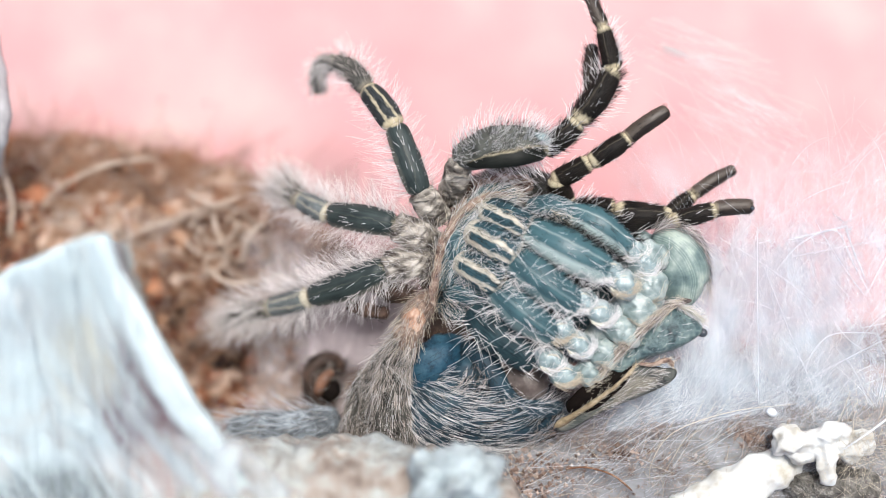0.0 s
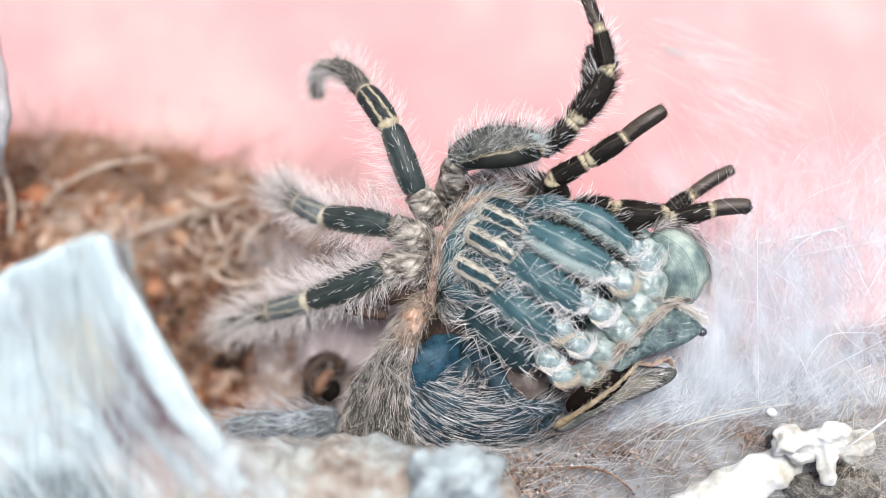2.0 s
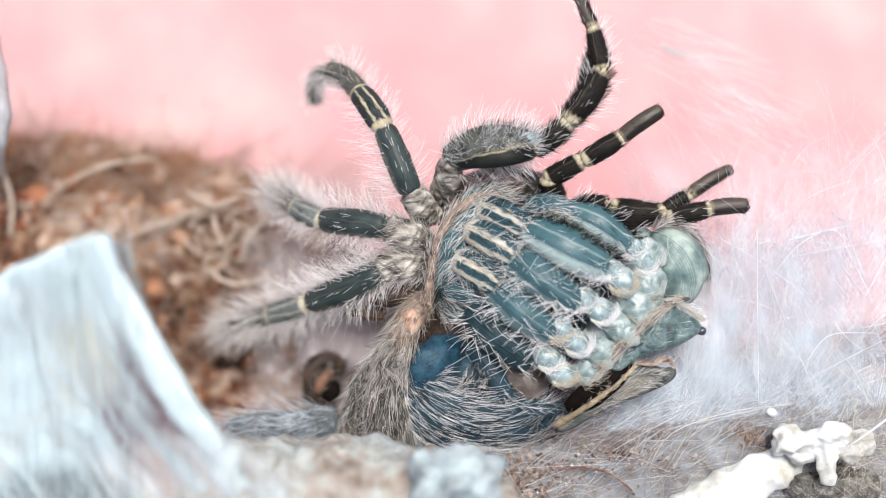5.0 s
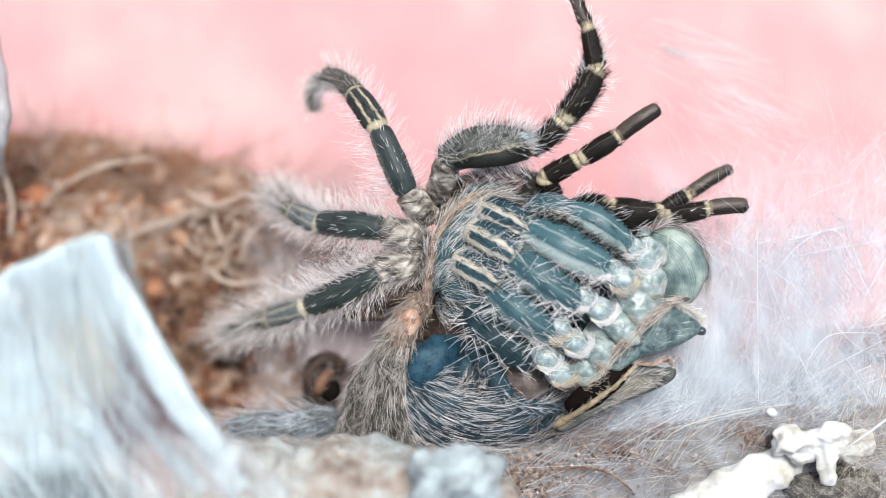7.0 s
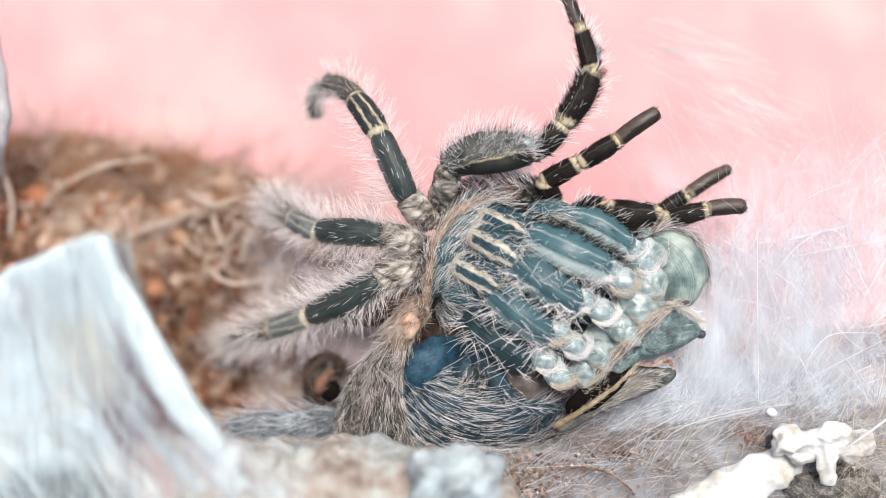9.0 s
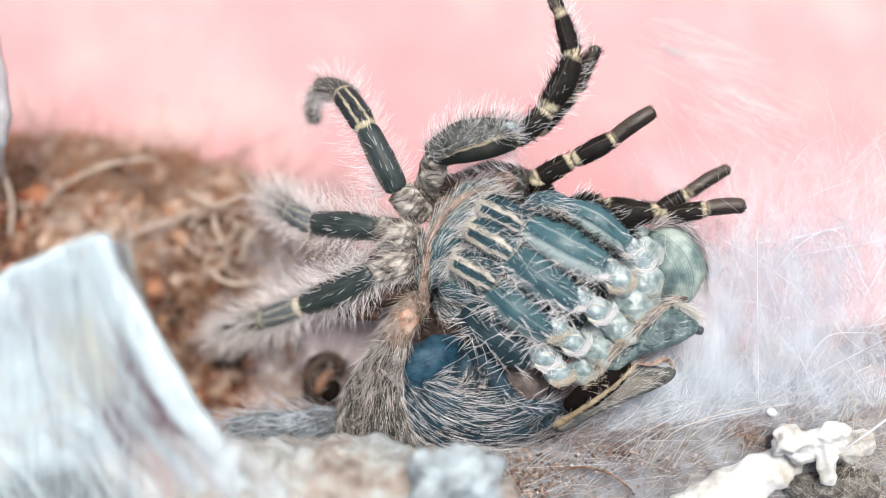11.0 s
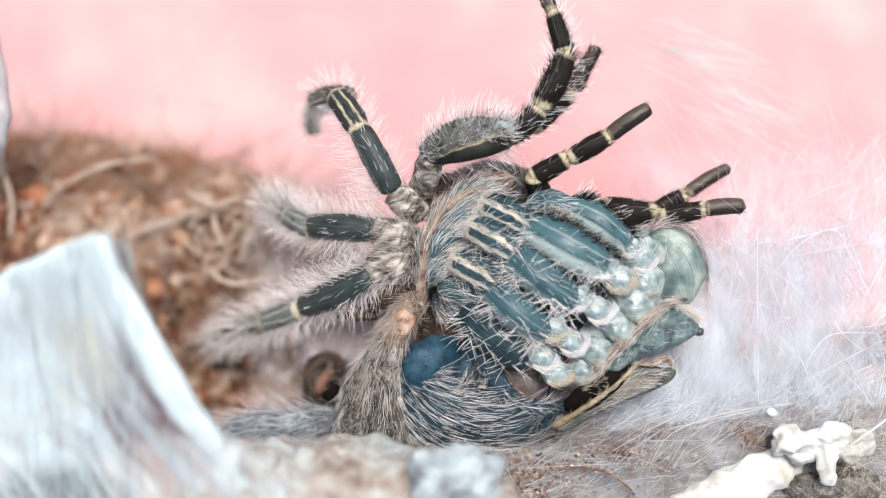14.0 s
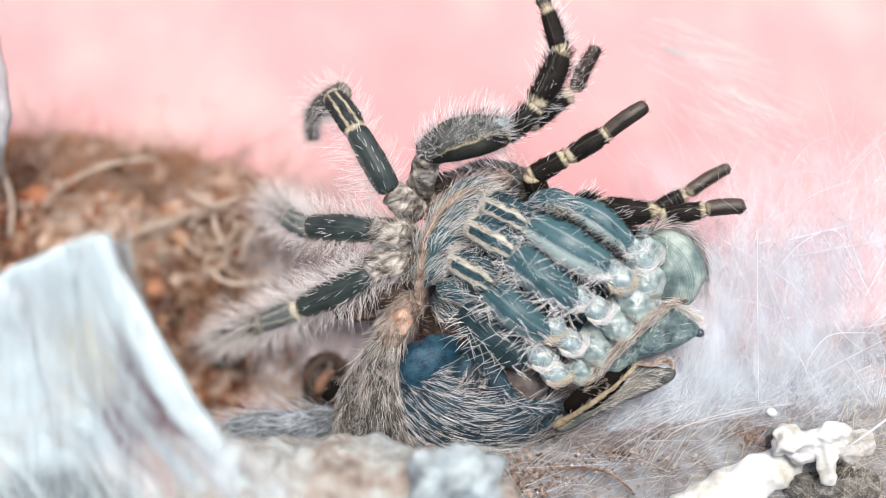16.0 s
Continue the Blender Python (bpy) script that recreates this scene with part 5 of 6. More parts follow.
member("patella", [(-24.0, -8.5, 48.0), (-28.1, -9.9, 45.0), (-33.1, -11.1, 42.0)], [4.31, 4.22, 3.87], M_patella_grey, ("L4knee", "L4pat"), "", [coat(FAWN, 174, 4.8, lift=0.9, lean=0.3, arc=(-70, 40), radius=0.04, stray=0.3), coat(FAWN, 174, 4.8, lift=0.9, lean=0.3, arc=(140, 250), radius=0.04, stray=0.3)])
member("tarsus", [(-32.4, -11.0, 42.0), (-37.5, -12.4, 39.0), (-42.8, -14.3, 35.0)], [3.87, 3.7, 2.29], M_grey, ("L4pat", "L4pat"), "furry grey foot", [coat(GREY, 180, 3.8, lift=0.6, lean=0.8), coat(FAWN, 348, 5.0, lift=0.8, lean=0.5, radius=0.04, stray=0.3), coat(BLACK, 60, 2.4, lift=0.3, lean=1.0)])

# three legs on the far side
member("tibia", [(22.6, 8.1, 49.0), (21.0, 10.8, 51.0), (20.3, 12.6, 53.0)], [4.05, 3.87, 3.52], M_black, ("R2b", "R2b"), "", [coat(BLACK, 124, 0.9, lift=0.35, lean=0.8)])
member("tibia", [(19.7, 12.1, 52.0), (22.8, 13.6, 53.0), (26.5, 15.8, 54.0)], [3.52, 3.52, 3.17], M_black, ("R2b", "R2b"), "black shin with a cream band", [coat(BLACK, 166, 0.75, lift=0.35, lean=0.8), coat(PALE, 16, 1.3, lean=0.9, lift=0.3, radius=0.036)])
member("metatarsus", [(25.9, 15.2, 54.0), (29.6, 17.5, 55.0), (33.0, 19.9, 55.0)], [3.26, 3.34, 3.08], M_black, ("R2b", "R2tip"), "", [coat(BLACK, 187, 0.75, lift=0.35, lean=0.8), coat(PALE, 10, 1.3, lean=0.9, lift=0.3, radius=0.036)])
member("tarsus", [(32.4, 19.5, 55.0), (36.0, 22.2, 56.0), (39.8, 24.6, 56.0)], [2.82, 2.99, 2.55], M_tarsus, ("R2tip", "R2tip"), "", [coat(BLACK, 124, 0.52, lift=0.35, lean=0.8)], e1=0.12)
member("tibia", [(26.2, 7.1, 50.0), (28.3, 6.8, 51.0), (31.0, 6.5, 52.0)], [4.4, 4.75, 4.75], M_black, ("R3b", "R3b"), "", [coat(BLACK, 124, 0.75, lift=0.35, lean=0.8)])
member("tibia", [(30.4, 6.5, 52.0), (35.4, 5.8, 53.0), (41.2, 6.0, 53.0)], [4.75, 4.75, 3.34], M_black, ("R3b", "R3b"), "black shin with a cream band", [coat(BLACK, 312, 0.9, lift=0.35, lean=0.8), coat(PALE, 22, 1.3, lean=0.9, lift=0.3, radius=0.036)])
member("metatarsus", [(40.3, 5.6, 50.0), (42.8, 7.9, 50.0), (45.6, 10.1, 50.0)], [2.99, 2.82, 2.55], M_black, ("R3b", "R3tip"), "", [coat(BLACK, 104, 0.68, lift=0.35, lean=0.8)])
member("tarsus", [(45.0, 9.7, 50.0), (48.9, 12.4, 50.0), (53.2, 14.7, 49.0)], [2.46, 2.64, 2.02], M_tarsus, ("R3tip", "R3tip"), "", [coat(BLACK, 93, 0.45, lift=0.35, lean=0.8)])
member("metatarsus", [(40.6, 4.9, 54.0), (44.4, 5.9, 55.0), (48.6, 7.1, 55.0)], [2.99, 3.17, 2.99], M_black, ("R3b", "R4tip"), "", [coat(BLACK, 166, 0.75, lift=0.35, lean=0.8), coat(PALE, 13, 1.3, lean=0.9, lift=0.3, radius=0.036)])
member("tarsus", [(47.8, 7.0, 55.0), (51.4, 7.5, 55.0), (55.0, 7.5, 55.0)], [2.82, 2.99, 2.55], M_tarsus, ("R4tip", "R4tip"), "", [coat(BLACK, 104, 0.52, lift=0.35, lean=0.8)], e1=0.12)
lump_part("claw", blob((54.5, 7.2, 56.2), (0.42, 0.36, 0.36)), M_bead, ("R4tip", "R4tip"), (54.3, 6.8, 57.0), "glossy black claw")

# umber lumps whose dark colour stands for shade in the gaps between the hips
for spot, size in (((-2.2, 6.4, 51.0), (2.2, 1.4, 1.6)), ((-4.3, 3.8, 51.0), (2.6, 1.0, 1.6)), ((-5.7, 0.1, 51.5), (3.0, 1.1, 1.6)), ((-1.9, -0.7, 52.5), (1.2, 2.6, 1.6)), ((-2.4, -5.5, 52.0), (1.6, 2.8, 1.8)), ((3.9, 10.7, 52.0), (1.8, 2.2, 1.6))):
    lump_part("hip_gap_shade", blob(spot, size, 15, 0.4, 0.6, 12, 18), M_umber, ("B5", "B5"), spot, "dark umber lump painting the shade between hips")

# rim of the split old skin
member("skin_rim", [(12.0, 9.6, 56.0), (7.5, 9.2, 57.0), (3.1, 6.2, 58.0), (0.1, 1.6, 58.0), (-1.2, -3.9, 57.0), (-2.2, -9.9, 55.0), (-4.3, -13.6, 52.0)], [0.9, 1.3, 1.5, 1.4, 1.4, 1.8, 2.4], M_skin, ("B5", "B6"), "torn brown rim of the old skin", [coat(CREAMY, 150, 2.6, arc=(0, 180), lift=0.2, lean=-1.0, curl=-0.2, radius=0.04), coat(GREY, 110, 3.0, arc=(0, 180), lift=0.4, lean=-1.0, radius=0.04)], rough=0.2, rings=40, flat=0.7)
member("skin_fold", [(16.4, 11.1, 51.0), (10.8, 11.8, 51.0), (5.2, 9.8, 51.0), (1.6, 4.7, 50.0)], [2.6, 3.6, 3.6, 3.0], M_skin, ("B5", "B5"), "", [coat(GREY, 160, 2.2)], rough=0.25, rings=30)
member("old_skin_lining", [(21.0, 10.0, 45.0), (12.2, 12.2, 43.0), (3.8, 9.7, 41.0)], [6.0, 7.5, 6.0], M_grey, ("B5", "B5"), "", [coat(PALE, 120, 3.0, lift=0.8, lean=0.2)], rough=0.15)

# the folded teal legs of the new body


member("knee", [(15.2, 6.5, 55.0), (18.8, 7.0, 58.0), (22.8, 5.4, 59.0)], [4.4, 5.4, 4.8], M_teal_furred, ("B7", "B7"), "pale-furred teal knee", [coat(PALE, 200, 2.0, lift=0.4, lean=0.7, arc=(10, 150), radius=0.036), coat(CREAMY, 160, 1.3, lift=0.16, lean=1.0, arc=(20, 90), radius=0.045)])
def thigh(path, widths, skin, goes, south, north, top, label="wet teal folded thigh"):
    """A folded thigh: long straight pale hairs down its flanks, short black bristles on its far edge, dense enough to
    stand for shade in the gaps.
    """
    fine = dict(radius=0.056, stray=0.2, curl=0.08)
    member("femur", path, widths, skin, goes, label, [coat(PALE, int(south * 1.15), 4.0, lift=0.4, lean=0.0, arc=(4, 60), sway=(-0.45, -0.05, 0.12), **fine), coat(PALE, int(south * 0.5), 3.8, lift=0.25, lean=0.95, arc=(15, 60), **fine), coat(PALE, int(north * 1.2), 3.2, lift=0.6, lean=0.25, arc=(132, 180), **fine), coat(PALE, top, 1.9, lift=0.25, lean=0.9, arc=(70, 125), radius=0.046, stray=0.15), coat(BLACK, 320, 1.8, lift=0.8, lean=0.5, arc=(135, 190)), coat(BLACK, 90, 0.8, lift=0.25, lean=0.9, arc=(60, 115), radius=0.035)])


thigh([(21.3, 6.6, 58.0), (27.0, 4.0, 60.0), (32.8, -0.3, 59.0)], [5.0, 6.0, 4.6], M_teal, ("B7", "B3"), 16, 26, 8)
thigh([(13.8, 3.8, 58.0), (20.9, -0.1, 62.0), (29.2, -4.2, 61.0)], [6.0, 7.3, 5.6], M_teal, ("B7", "B3"), 46, 8, 10)
thigh([(11.6, -0.9, 59.0), (17.0, -5.3, 62.0), (24.3, -10.2, 61.0)], [6.0, 7.0, 5.4], M_teal_furred, ("B1", "B4"), 50, 14, 26)
thigh([(9.0, -6.5, 58.0), (14.0, -11.0, 61.0), (20.1, -15.3, 60.0)], [5.8, 6.7, 5.2], M_teal_furred, ("B2", "B8"), 40, 26, 24)
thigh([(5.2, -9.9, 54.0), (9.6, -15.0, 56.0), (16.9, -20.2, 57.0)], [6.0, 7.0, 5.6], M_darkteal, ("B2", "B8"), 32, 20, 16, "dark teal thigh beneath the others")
for path, w, g in (([(6.4, 7.6, 55.5), (10.8, 5.5, 58.6), (15.5, 3.0, 59.8)], [4.4, 5.4, 5.4], "B7"), ([(4.2, 3.5, 57.0), (8.5, 1.3, 60.0), (13.4, -1.3, 60.6)], [4.6, 5.8, 6.0], "B1"), ([(2.4, -1.8, 56.0), (6.3, -3.7, 59.0), (10.8, -6.3, 59.6)], [4.6, 5.6, 5.8], "B2")):
    member("patella", path, w, M_tealpat, (g, g), "teal knee with cream stripes", [coat(PALE, 64, 3.2, lift=0.4, lean=0.5, arc=(90, 170), radius=0.042, stray=0.3, curl=0.1), coat(PALE, 22, 2.8, lift=0.4, lean=0.3, arc=(10, 60), radius=0.042, stray=0.3), coat(CREAMY, 90, 0.9, lift=0.14, lean=1.0, arc=(88, 118), s=(0.05, 0.72), radius=0.045, stray=0.14), coat(CREAMY, 70, 0.9, lift=0.14, lean=1.0, arc=(30, 58), s=(0.05, 0.72), radius=0.045, stray=0.14), coat(PALE, 40, 1.9, lift=0.4, lean=-0.4, arc=(10, 170), s=(0.0, 0.16), radius=0.042, stray=0.35), coat(BLACK, 220, 1.1, lift=0.25, lean=0.9, arc=(60, 180), stray=0.25)])
for path, w, g in (([(13.0, 9.7, 52.0), (8.6, 8.9, 54.0), (4.8, 6.6, 55.0)], [4.6, 5.2, 4.4], "B5"), ([(9.7, 7.0, 53.0), (5.1, 5.3, 55.0), (1.6, 2.1, 55.0)], [4.6, 5.2, 4.4], "B5"), ([(6.7, 2.1, 53.0), (2.8, 0.9, 56.0), (0.2, -2.9, 55.0)], [4.6, 5.4, 4.6], "B5"), ([(4.8, -2.9, 53.0), (1.6, -3.9, 55.0), (-0.2, -7.0, 53.0)], [4.4, 5.0, 4.4], "B5"), ([(9.7, -8.0, 53.0), (4.6, -7.4, 55.0), (0.2, -7.5, 53.0)], [4.6, 5.4, 4.4], "B2"), ([(8.6, -10.7, 49.0), (3.2, -10.6, 51.0), (-0.4, -9.1, 49.0)], [4.4, 5.0, 4.4], "B2")):
    member("tibia", path, w, M_teal_furred, (g, g), "dark teal shin under the rim", [coat(PALE, 190, 3.3, lift=0.4, lean=-0.8, curl=-0.25, arc=(10, 170), radius=0.038, stray=0.28, lock=0.6), coat(CREAMY, 40, 3.0, lift=0.5, lean=-0.7, curl=-0.2, arc=(10, 170), radius=0.045), coat(BLACK, 120, 1.2)])
# added dark filler body that plugs the gaps beneath the thighs
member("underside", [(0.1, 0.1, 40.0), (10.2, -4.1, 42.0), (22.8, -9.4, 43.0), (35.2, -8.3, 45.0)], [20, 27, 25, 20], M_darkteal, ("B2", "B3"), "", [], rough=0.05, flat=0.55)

lump_part("hip_membrane", blob((35.6, -4.0, 52.0), (6.5, 7.5, 4.5), 20, 0.12, 0.4), M_pale, ("B3", "eye"), (35.6, -4.0, 52.0), "grey glassy membrane at the thigh roots")

# pale knuckles at the thigh roots
for n, (c, r, turn, g) in enumerate((((28.5, -3.6, 63.0), (2.2, 1.8, 1.5), -30, "B3"), ((30.8, -5.9, 63.0), (2.3, 2.0, 1.8), -40, "B3"), ((23.9, -8.8, 63.0), (2.3, 1.9, 1.6), -35, "B4"), ((27.0, -11.1, 63.0), (2.2, 2.0, 1.8), -40, "B4"), ((20.4, -14.0, 62.0), (2.2, 1.9, 1.6), -35, "B8"), ((23.4, -16.4, 62.0), (2.3, 2.0, 1.7), -40, "B8"), ((18.8, -19.4, 60.0), (2.3, 1.8, 1.6), -30, "B8"), ((21.1, -21.8, 60.0), (2.4, 1.9, 1.6), -20, "B8"), ((33.0, 0.1, 60.0), (2.6, 2.0, 1.6), -40, "B3"), ((35.0, -2.4, 60.0), (2.0, 2.4, 1.6), -40, "B3"))):
    c, m = np.asarray(c, float), 84
    c, r = c - (0, 0, 1.2), (r[0] * 1.3, r[1] * 1.15, r[2] * 1.05)
    a = np.radians(RNG.uniform(195, 235) + RNG.uniform(0, RNG.uniform(90, 150), m))
    ring = RNG.uniform(0.6, 1.05, m)
    rim_pts = c + np.stack([np.cos(a) * r[0] * ring, np.sin(a) * r[1] * ring, r[2] * (1.15 - 0.5 * ring)], 1)
    way = unit(np.stack([-np.sin(a), np.cos(a), RNG.uniform(0.1, 0.5, m)], 1) * 1.0 + RNG.normal(size=(m, 3)) * 0.2)
    ob = lump_part("trochanter", blob(c, r, turn, 0.22, 0.5, 20, 30), M_knuckle, (g, g), c, "pale glassy hip knuckle", [(CREAMY if n % 3 == 1 else PALE, strands(rim_pts, way, RNG.uniform(1.6, 3.0, m), RNG.normal(size=(m, 3)) * 0.12 - unit(rim_pts - c) * 0.45, 0.045))])
    part("setae", strands(c + RNG.normal(size=(26, 3)) * (1.8, 1.6, 0.2) + (0, 0, r[2] * 0.7), unit(RNG.normal(size=(26, 3)) * (0.6, 0.6, 0.2) + (-0.5, 0.35, 0.3)), RNG.uniform(1.4, 3.2, 26), RNG.normal(size=(26, 3)) * 0.35, 0.04), PALE, ob)
    b = np.radians(np.linspace(RNG.uniform(190, 235), RNG.uniform(295, 350), 7))
    part("condyle", Limb(c + np.stack([np.cos(b) * r[0] * 0.8, np.sin(b) * r[1] * 0.8, np.full(7, r[2] * 0.62)], 1), [0.25, 0.7, 0.75, 0.6, 0.25], 0.8, 0.2, 0.2, 0.15, 18, 8, 1.0).geo(), M_condyle, ob)
    b = np.radians(np.linspace(RNG.uniform(20, 70), RNG.uniform(110, 190), 6))
    part("condyle", Limb(c + np.stack([np.cos(b) * r[0] * 0.55, np.sin(b) * r[1] * 0.55, np.full(6, r[2] * 0.84)], 1), [0.15, 0.35, 0.35, 0.15], 0.8, 0.2, 0.2, 0.15, 14, 8, 1.0).geo(), M_condyle, ob)
for c, r, turn, g in (((33.9, -10.6, 59.6), (3.1, 2.5, 2.0), -35, "B3"), ((31.0, -14.2, 60.2), (2.9, 2.3, 2.0), -35, "B4"), ((28.0, -18.2, 59.6), (2.7, 2.3, 1.9), -35, "B8"), ((25.2, -21.4, 58.8), (2.4, 2.0, 1.8), -30, "B8"), ((35.9, -6.6, 59.0), (2.6, 2.8, 2.0), -30, "B3"), ((35.4, -1.0, 58.6), (3.4, 2.6, 2.2), -35, "B3")):
    rim = Limb([np.asarray(c) + (-r[0] * 0.8, -r[1] * 0.5, r[2] * 0.5), np.asarray(c) + (0.2, -r[1] * 0.95, r[2] * 0.5), np.asarray(c) + (r[0] * 0.9, -r[1] * 0.2, r[2] * 0.5)], [0.5, 0.5])
    lump_part("coxa", blob(c, (r[0] * 1.15, r[1] * 1.15, r[2] * 0.75), turn, 0.3, 0.5, 18, 26), M_pale, (g, g), c, "pale glassy hip segment", [(CREAMY, rim.hair(36, 1.8, lift=0.35, lean=0.9, arc=(0, 180), radius=0.034, stray=0.3)), (GREY, rim.hair(20, 1.4, lift=0.6, lean=0.4, arc=(0, 180), radius=0.03, stray=0.4))])
member("sternum", [(24.5, -19.8, 56.0), (28.7, -14.7, 58.0), (33.1, -10.3, 58.0), (37.3, -5.8, 57.0)], [5.0, 6.5, 7.5, 7.0], M_pale, ("B4", "eye"), "pale grey-teal breastplate", [coat(GREY, 80, 1.2)], flat=0.5, rough=0.08)

# the domed front, mouthparts and fangs
dome_rim = Limb([(36.2, 2.6, 57.0), (39.0, 4.2, 57.2), (42.9, 3.4, 57.0), (45.6, 0.2, 56.2), (46.8, -4.4, 55.2), (46.6, -9.4, 54.6)], [1.2, 1.6, 1.6, 1.4, 1.2], 0.6)
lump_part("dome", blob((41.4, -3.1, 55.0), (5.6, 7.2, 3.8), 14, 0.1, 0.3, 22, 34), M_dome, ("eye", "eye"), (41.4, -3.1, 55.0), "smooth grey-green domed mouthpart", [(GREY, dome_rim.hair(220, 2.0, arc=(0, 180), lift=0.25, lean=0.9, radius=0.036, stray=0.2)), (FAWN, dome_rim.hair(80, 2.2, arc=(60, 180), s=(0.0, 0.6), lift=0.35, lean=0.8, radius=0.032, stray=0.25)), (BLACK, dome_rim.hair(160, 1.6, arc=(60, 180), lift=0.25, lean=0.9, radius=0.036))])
fang_base = pillow([(25.2, -24.6), (27.2, -21.1), (31.2, -17.2), (36.1, -12.7), (39.8, -10.1), (43.0, -11.5), (45.7, -13.9), (44.3, -15.7), (40.5, -17.7), (35.1, -19.6), (30.2, -22.3), (26.9, -25.0)], 56.4, 3.4, 3.0, 10, 60, 0.25, 0.5, (0.0, 0.06))
crown = Limb([(27.5, -22.6, 57.6), (33.2, -17.4, 58.4), (38.9, -14.0, 58.6), (44.0, -13.6, 57.0)], [3.0, 5.6, 6.4, 3.0], 0.5)
lump_part("chelicera", fang_base, M_chel, ("eye", "eye"), (36.0, -16.0, 57.0), "dark teal wedge-shaped fang base", [(PALE, crown.hair(60, 0.9, lift=0.25, lean=0.8, arc=(20, 160), radius=0.028)), (BLACK, crown.hair(130, 0.5, lift=0.3, lean=0.8, arc=(10, 170), radius=0.03))])
member("fringe", [(25.8, -23.0, 58.4), (28.7, -19.5, 60.4), (33.6, -14.6, 61.0), (39.7, -9.7, 60.0), (43.3, -8.9, 59.0)], [1.4, 1.6, 1.4, 1.2, 0.8], M_taupe, ("eye", "eye"), "cream hair fringe along the fang base", [coat(CREAMY, 260, 2.6, lift=0.16, lean=-1.0, curl=-0.1, arc=(0, 180), radius=0.032, stray=0.13), coat(FAWN, 180, 2.8, lift=0.2, lean=-1.0, curl=-0.1, arc=(0, 180), radius=0.03, stray=0.15), coat(M_hair_taupe, 160, 2.6, lift=0.2, lean=-1.0, arc=(0, 180), radius=0.032, stray=0.14)], flat=0.4, rings=24)
lump_part("fang_tuft", blob((26.2, -24.4, 58.0), (2.0, 1.3, 1.2), 20, 0.2), M_skin, ("eye", "eye"), (26.2, -24.4, 58.0), "yellowish tuft at the fang base", [(CREAMY, Limb([(24.3, -24.6, 58.0), (28.2, -23.6, 58.0)], [2.6, 2.2]).hair(160, 1.6))])
member("lip", [(39.6, -9.2, 58.2), (43.0, -10.6, 57.4), (46.2, -12.9, 55.6)], [0.7, 1.0, 0.8], M_condyle, ("eye", "eye"), "cream furred lip", [coat(PALE, 220, 1.2, lift=0.7, lean=0.5, radius=0.03, stray=0.3), coat(CREAMY, 120, 1.1, lift=0.6, lean=0.6, radius=0.03, stray=0.3)])
lump_part("fang", blob((45.5, -14.7, 57.0), (0.9, 0.8, 0.8), 0, 0.08), M_bead, ("eye", "eye"), (45.6, -14.8, 57.0), "glossy black bead of the fang tip")
# solid black body: the gap's shade is put into its colour
member("mouth_gap", [(21.9, -28.7, 56.0), (25.4, -25.9, 58.6), (29.4, -23.1, 58.8), (33.4, -20.2, 57.8)], [2.4, 4.8, 4.0, 1.6], M_void, ("eye", "flap"), "black filler for the shade between fang and old shell", [], flat=0.35)
flap_geo = pillow([(20.0, -31.5), (23.4, -28.0), (27.4, -25.7), (31.4, -22.5), (34.2, -20.0), (36.3, -20.4), (38.8, -20.9), (40.9, -21.0), (40.9, -22.5), (39.0, -24.1), (34.4, -26.1), (29.4, -28.1), (24.4, -30.7), (21.4, -32.2)], 56.2, 1.5, 0.9, 9, 60, 0.3, 0.5)
nap = Limb([(24.0, -29.4, 56.6), (29.6, -26.0, 57.4), (34.6, -23.0, 57.6), (38.6, -22.4, 57.0)], [1.6, 3.0, 3.4, 2.0], 0.4)
lump_part("shell_flap", flap_geo, M_flap, ("flap", "flap"), (31.0, -25.5, 56.5), "grey-green flap of the lifted old shell", [(GREY, nap.hair(260, 1.5, lift=0.35, lean=0.8, arc=(10, 170), radius=0.032)), (PALE, nap.hair(90, 1.7, lift=0.4, lean=0.8, arc=(10, 170), radius=0.03))])
lump_part("fang", blob((38.9, -22.6, 58.2), (0.65, 0.5, 0.5), 0, 0.1), M_flap, ("flap", "flap"), (38.9, -22.6, 58.2), "small glassy bead on the flap")
member("shell_edge", [(19.5, -31.5, 56.0), (24.6, -27.6, 59.2), (29.0, -24.3, 60.2), (32.1, -21.6, 60.0), (33.7, -19.7, 59.4)], [1.6, 0.9, 0.7, 0.6, 0.5], M_tan, ("flap", "flap"), "tan edge of the lifted shell", [coat(CREAMY, 110, 1.0, lift=0.4, lean=0.6, radius=0.035)], rings=24, rough=0.2)
member("shell_lip", [(33.9, -20.0, 58.0), (36.6, -20.2, 58.0), (39.1, -19.4, 57.6), (40.5, -20.6, 56.5)], [0.5, 0.8, 1.0, 0.8], M_skin, ("flap", "flap"), "pale tan curled lip", [coat(CREAMY, 50, 0.8)])

# abdomen and the old skin around it
BELLY = [(-9.9, -28.9, 43.0), (-2.5, -28.9, 47.0), (6.8, -29.3, 48.0), (16.3, -30.1, 46.0), (23.9, -29.7, 43.0)]
belly = member("abdomen", BELLY, [13, 17, 17, 13, 6], M_abdomen, ("still", "still"), "blue-grey abdomen combed with pale hair", [], rough=0.05, rings=30, sides=28, flat=0.9)
coatbed = Limb([np.asarray(q, float) for q in BELLY], [13, 17, 17, 13, 6], rough=0.0, flat=0.9)
part("setae", combed(coatbed, 1000, 4.8, (8.4, -14.9, 55.0), (4, 178), 0.038, 0.18, 0.12, s=(0.03, 0.6)), PALE, belly)
part("setae", combed(coatbed, 90, 4.0, (8.4, -14.9, 55.0), (10, 170), 0.036, 0.2, 0.12, s=(0.6, 0.9)), PALE, belly)
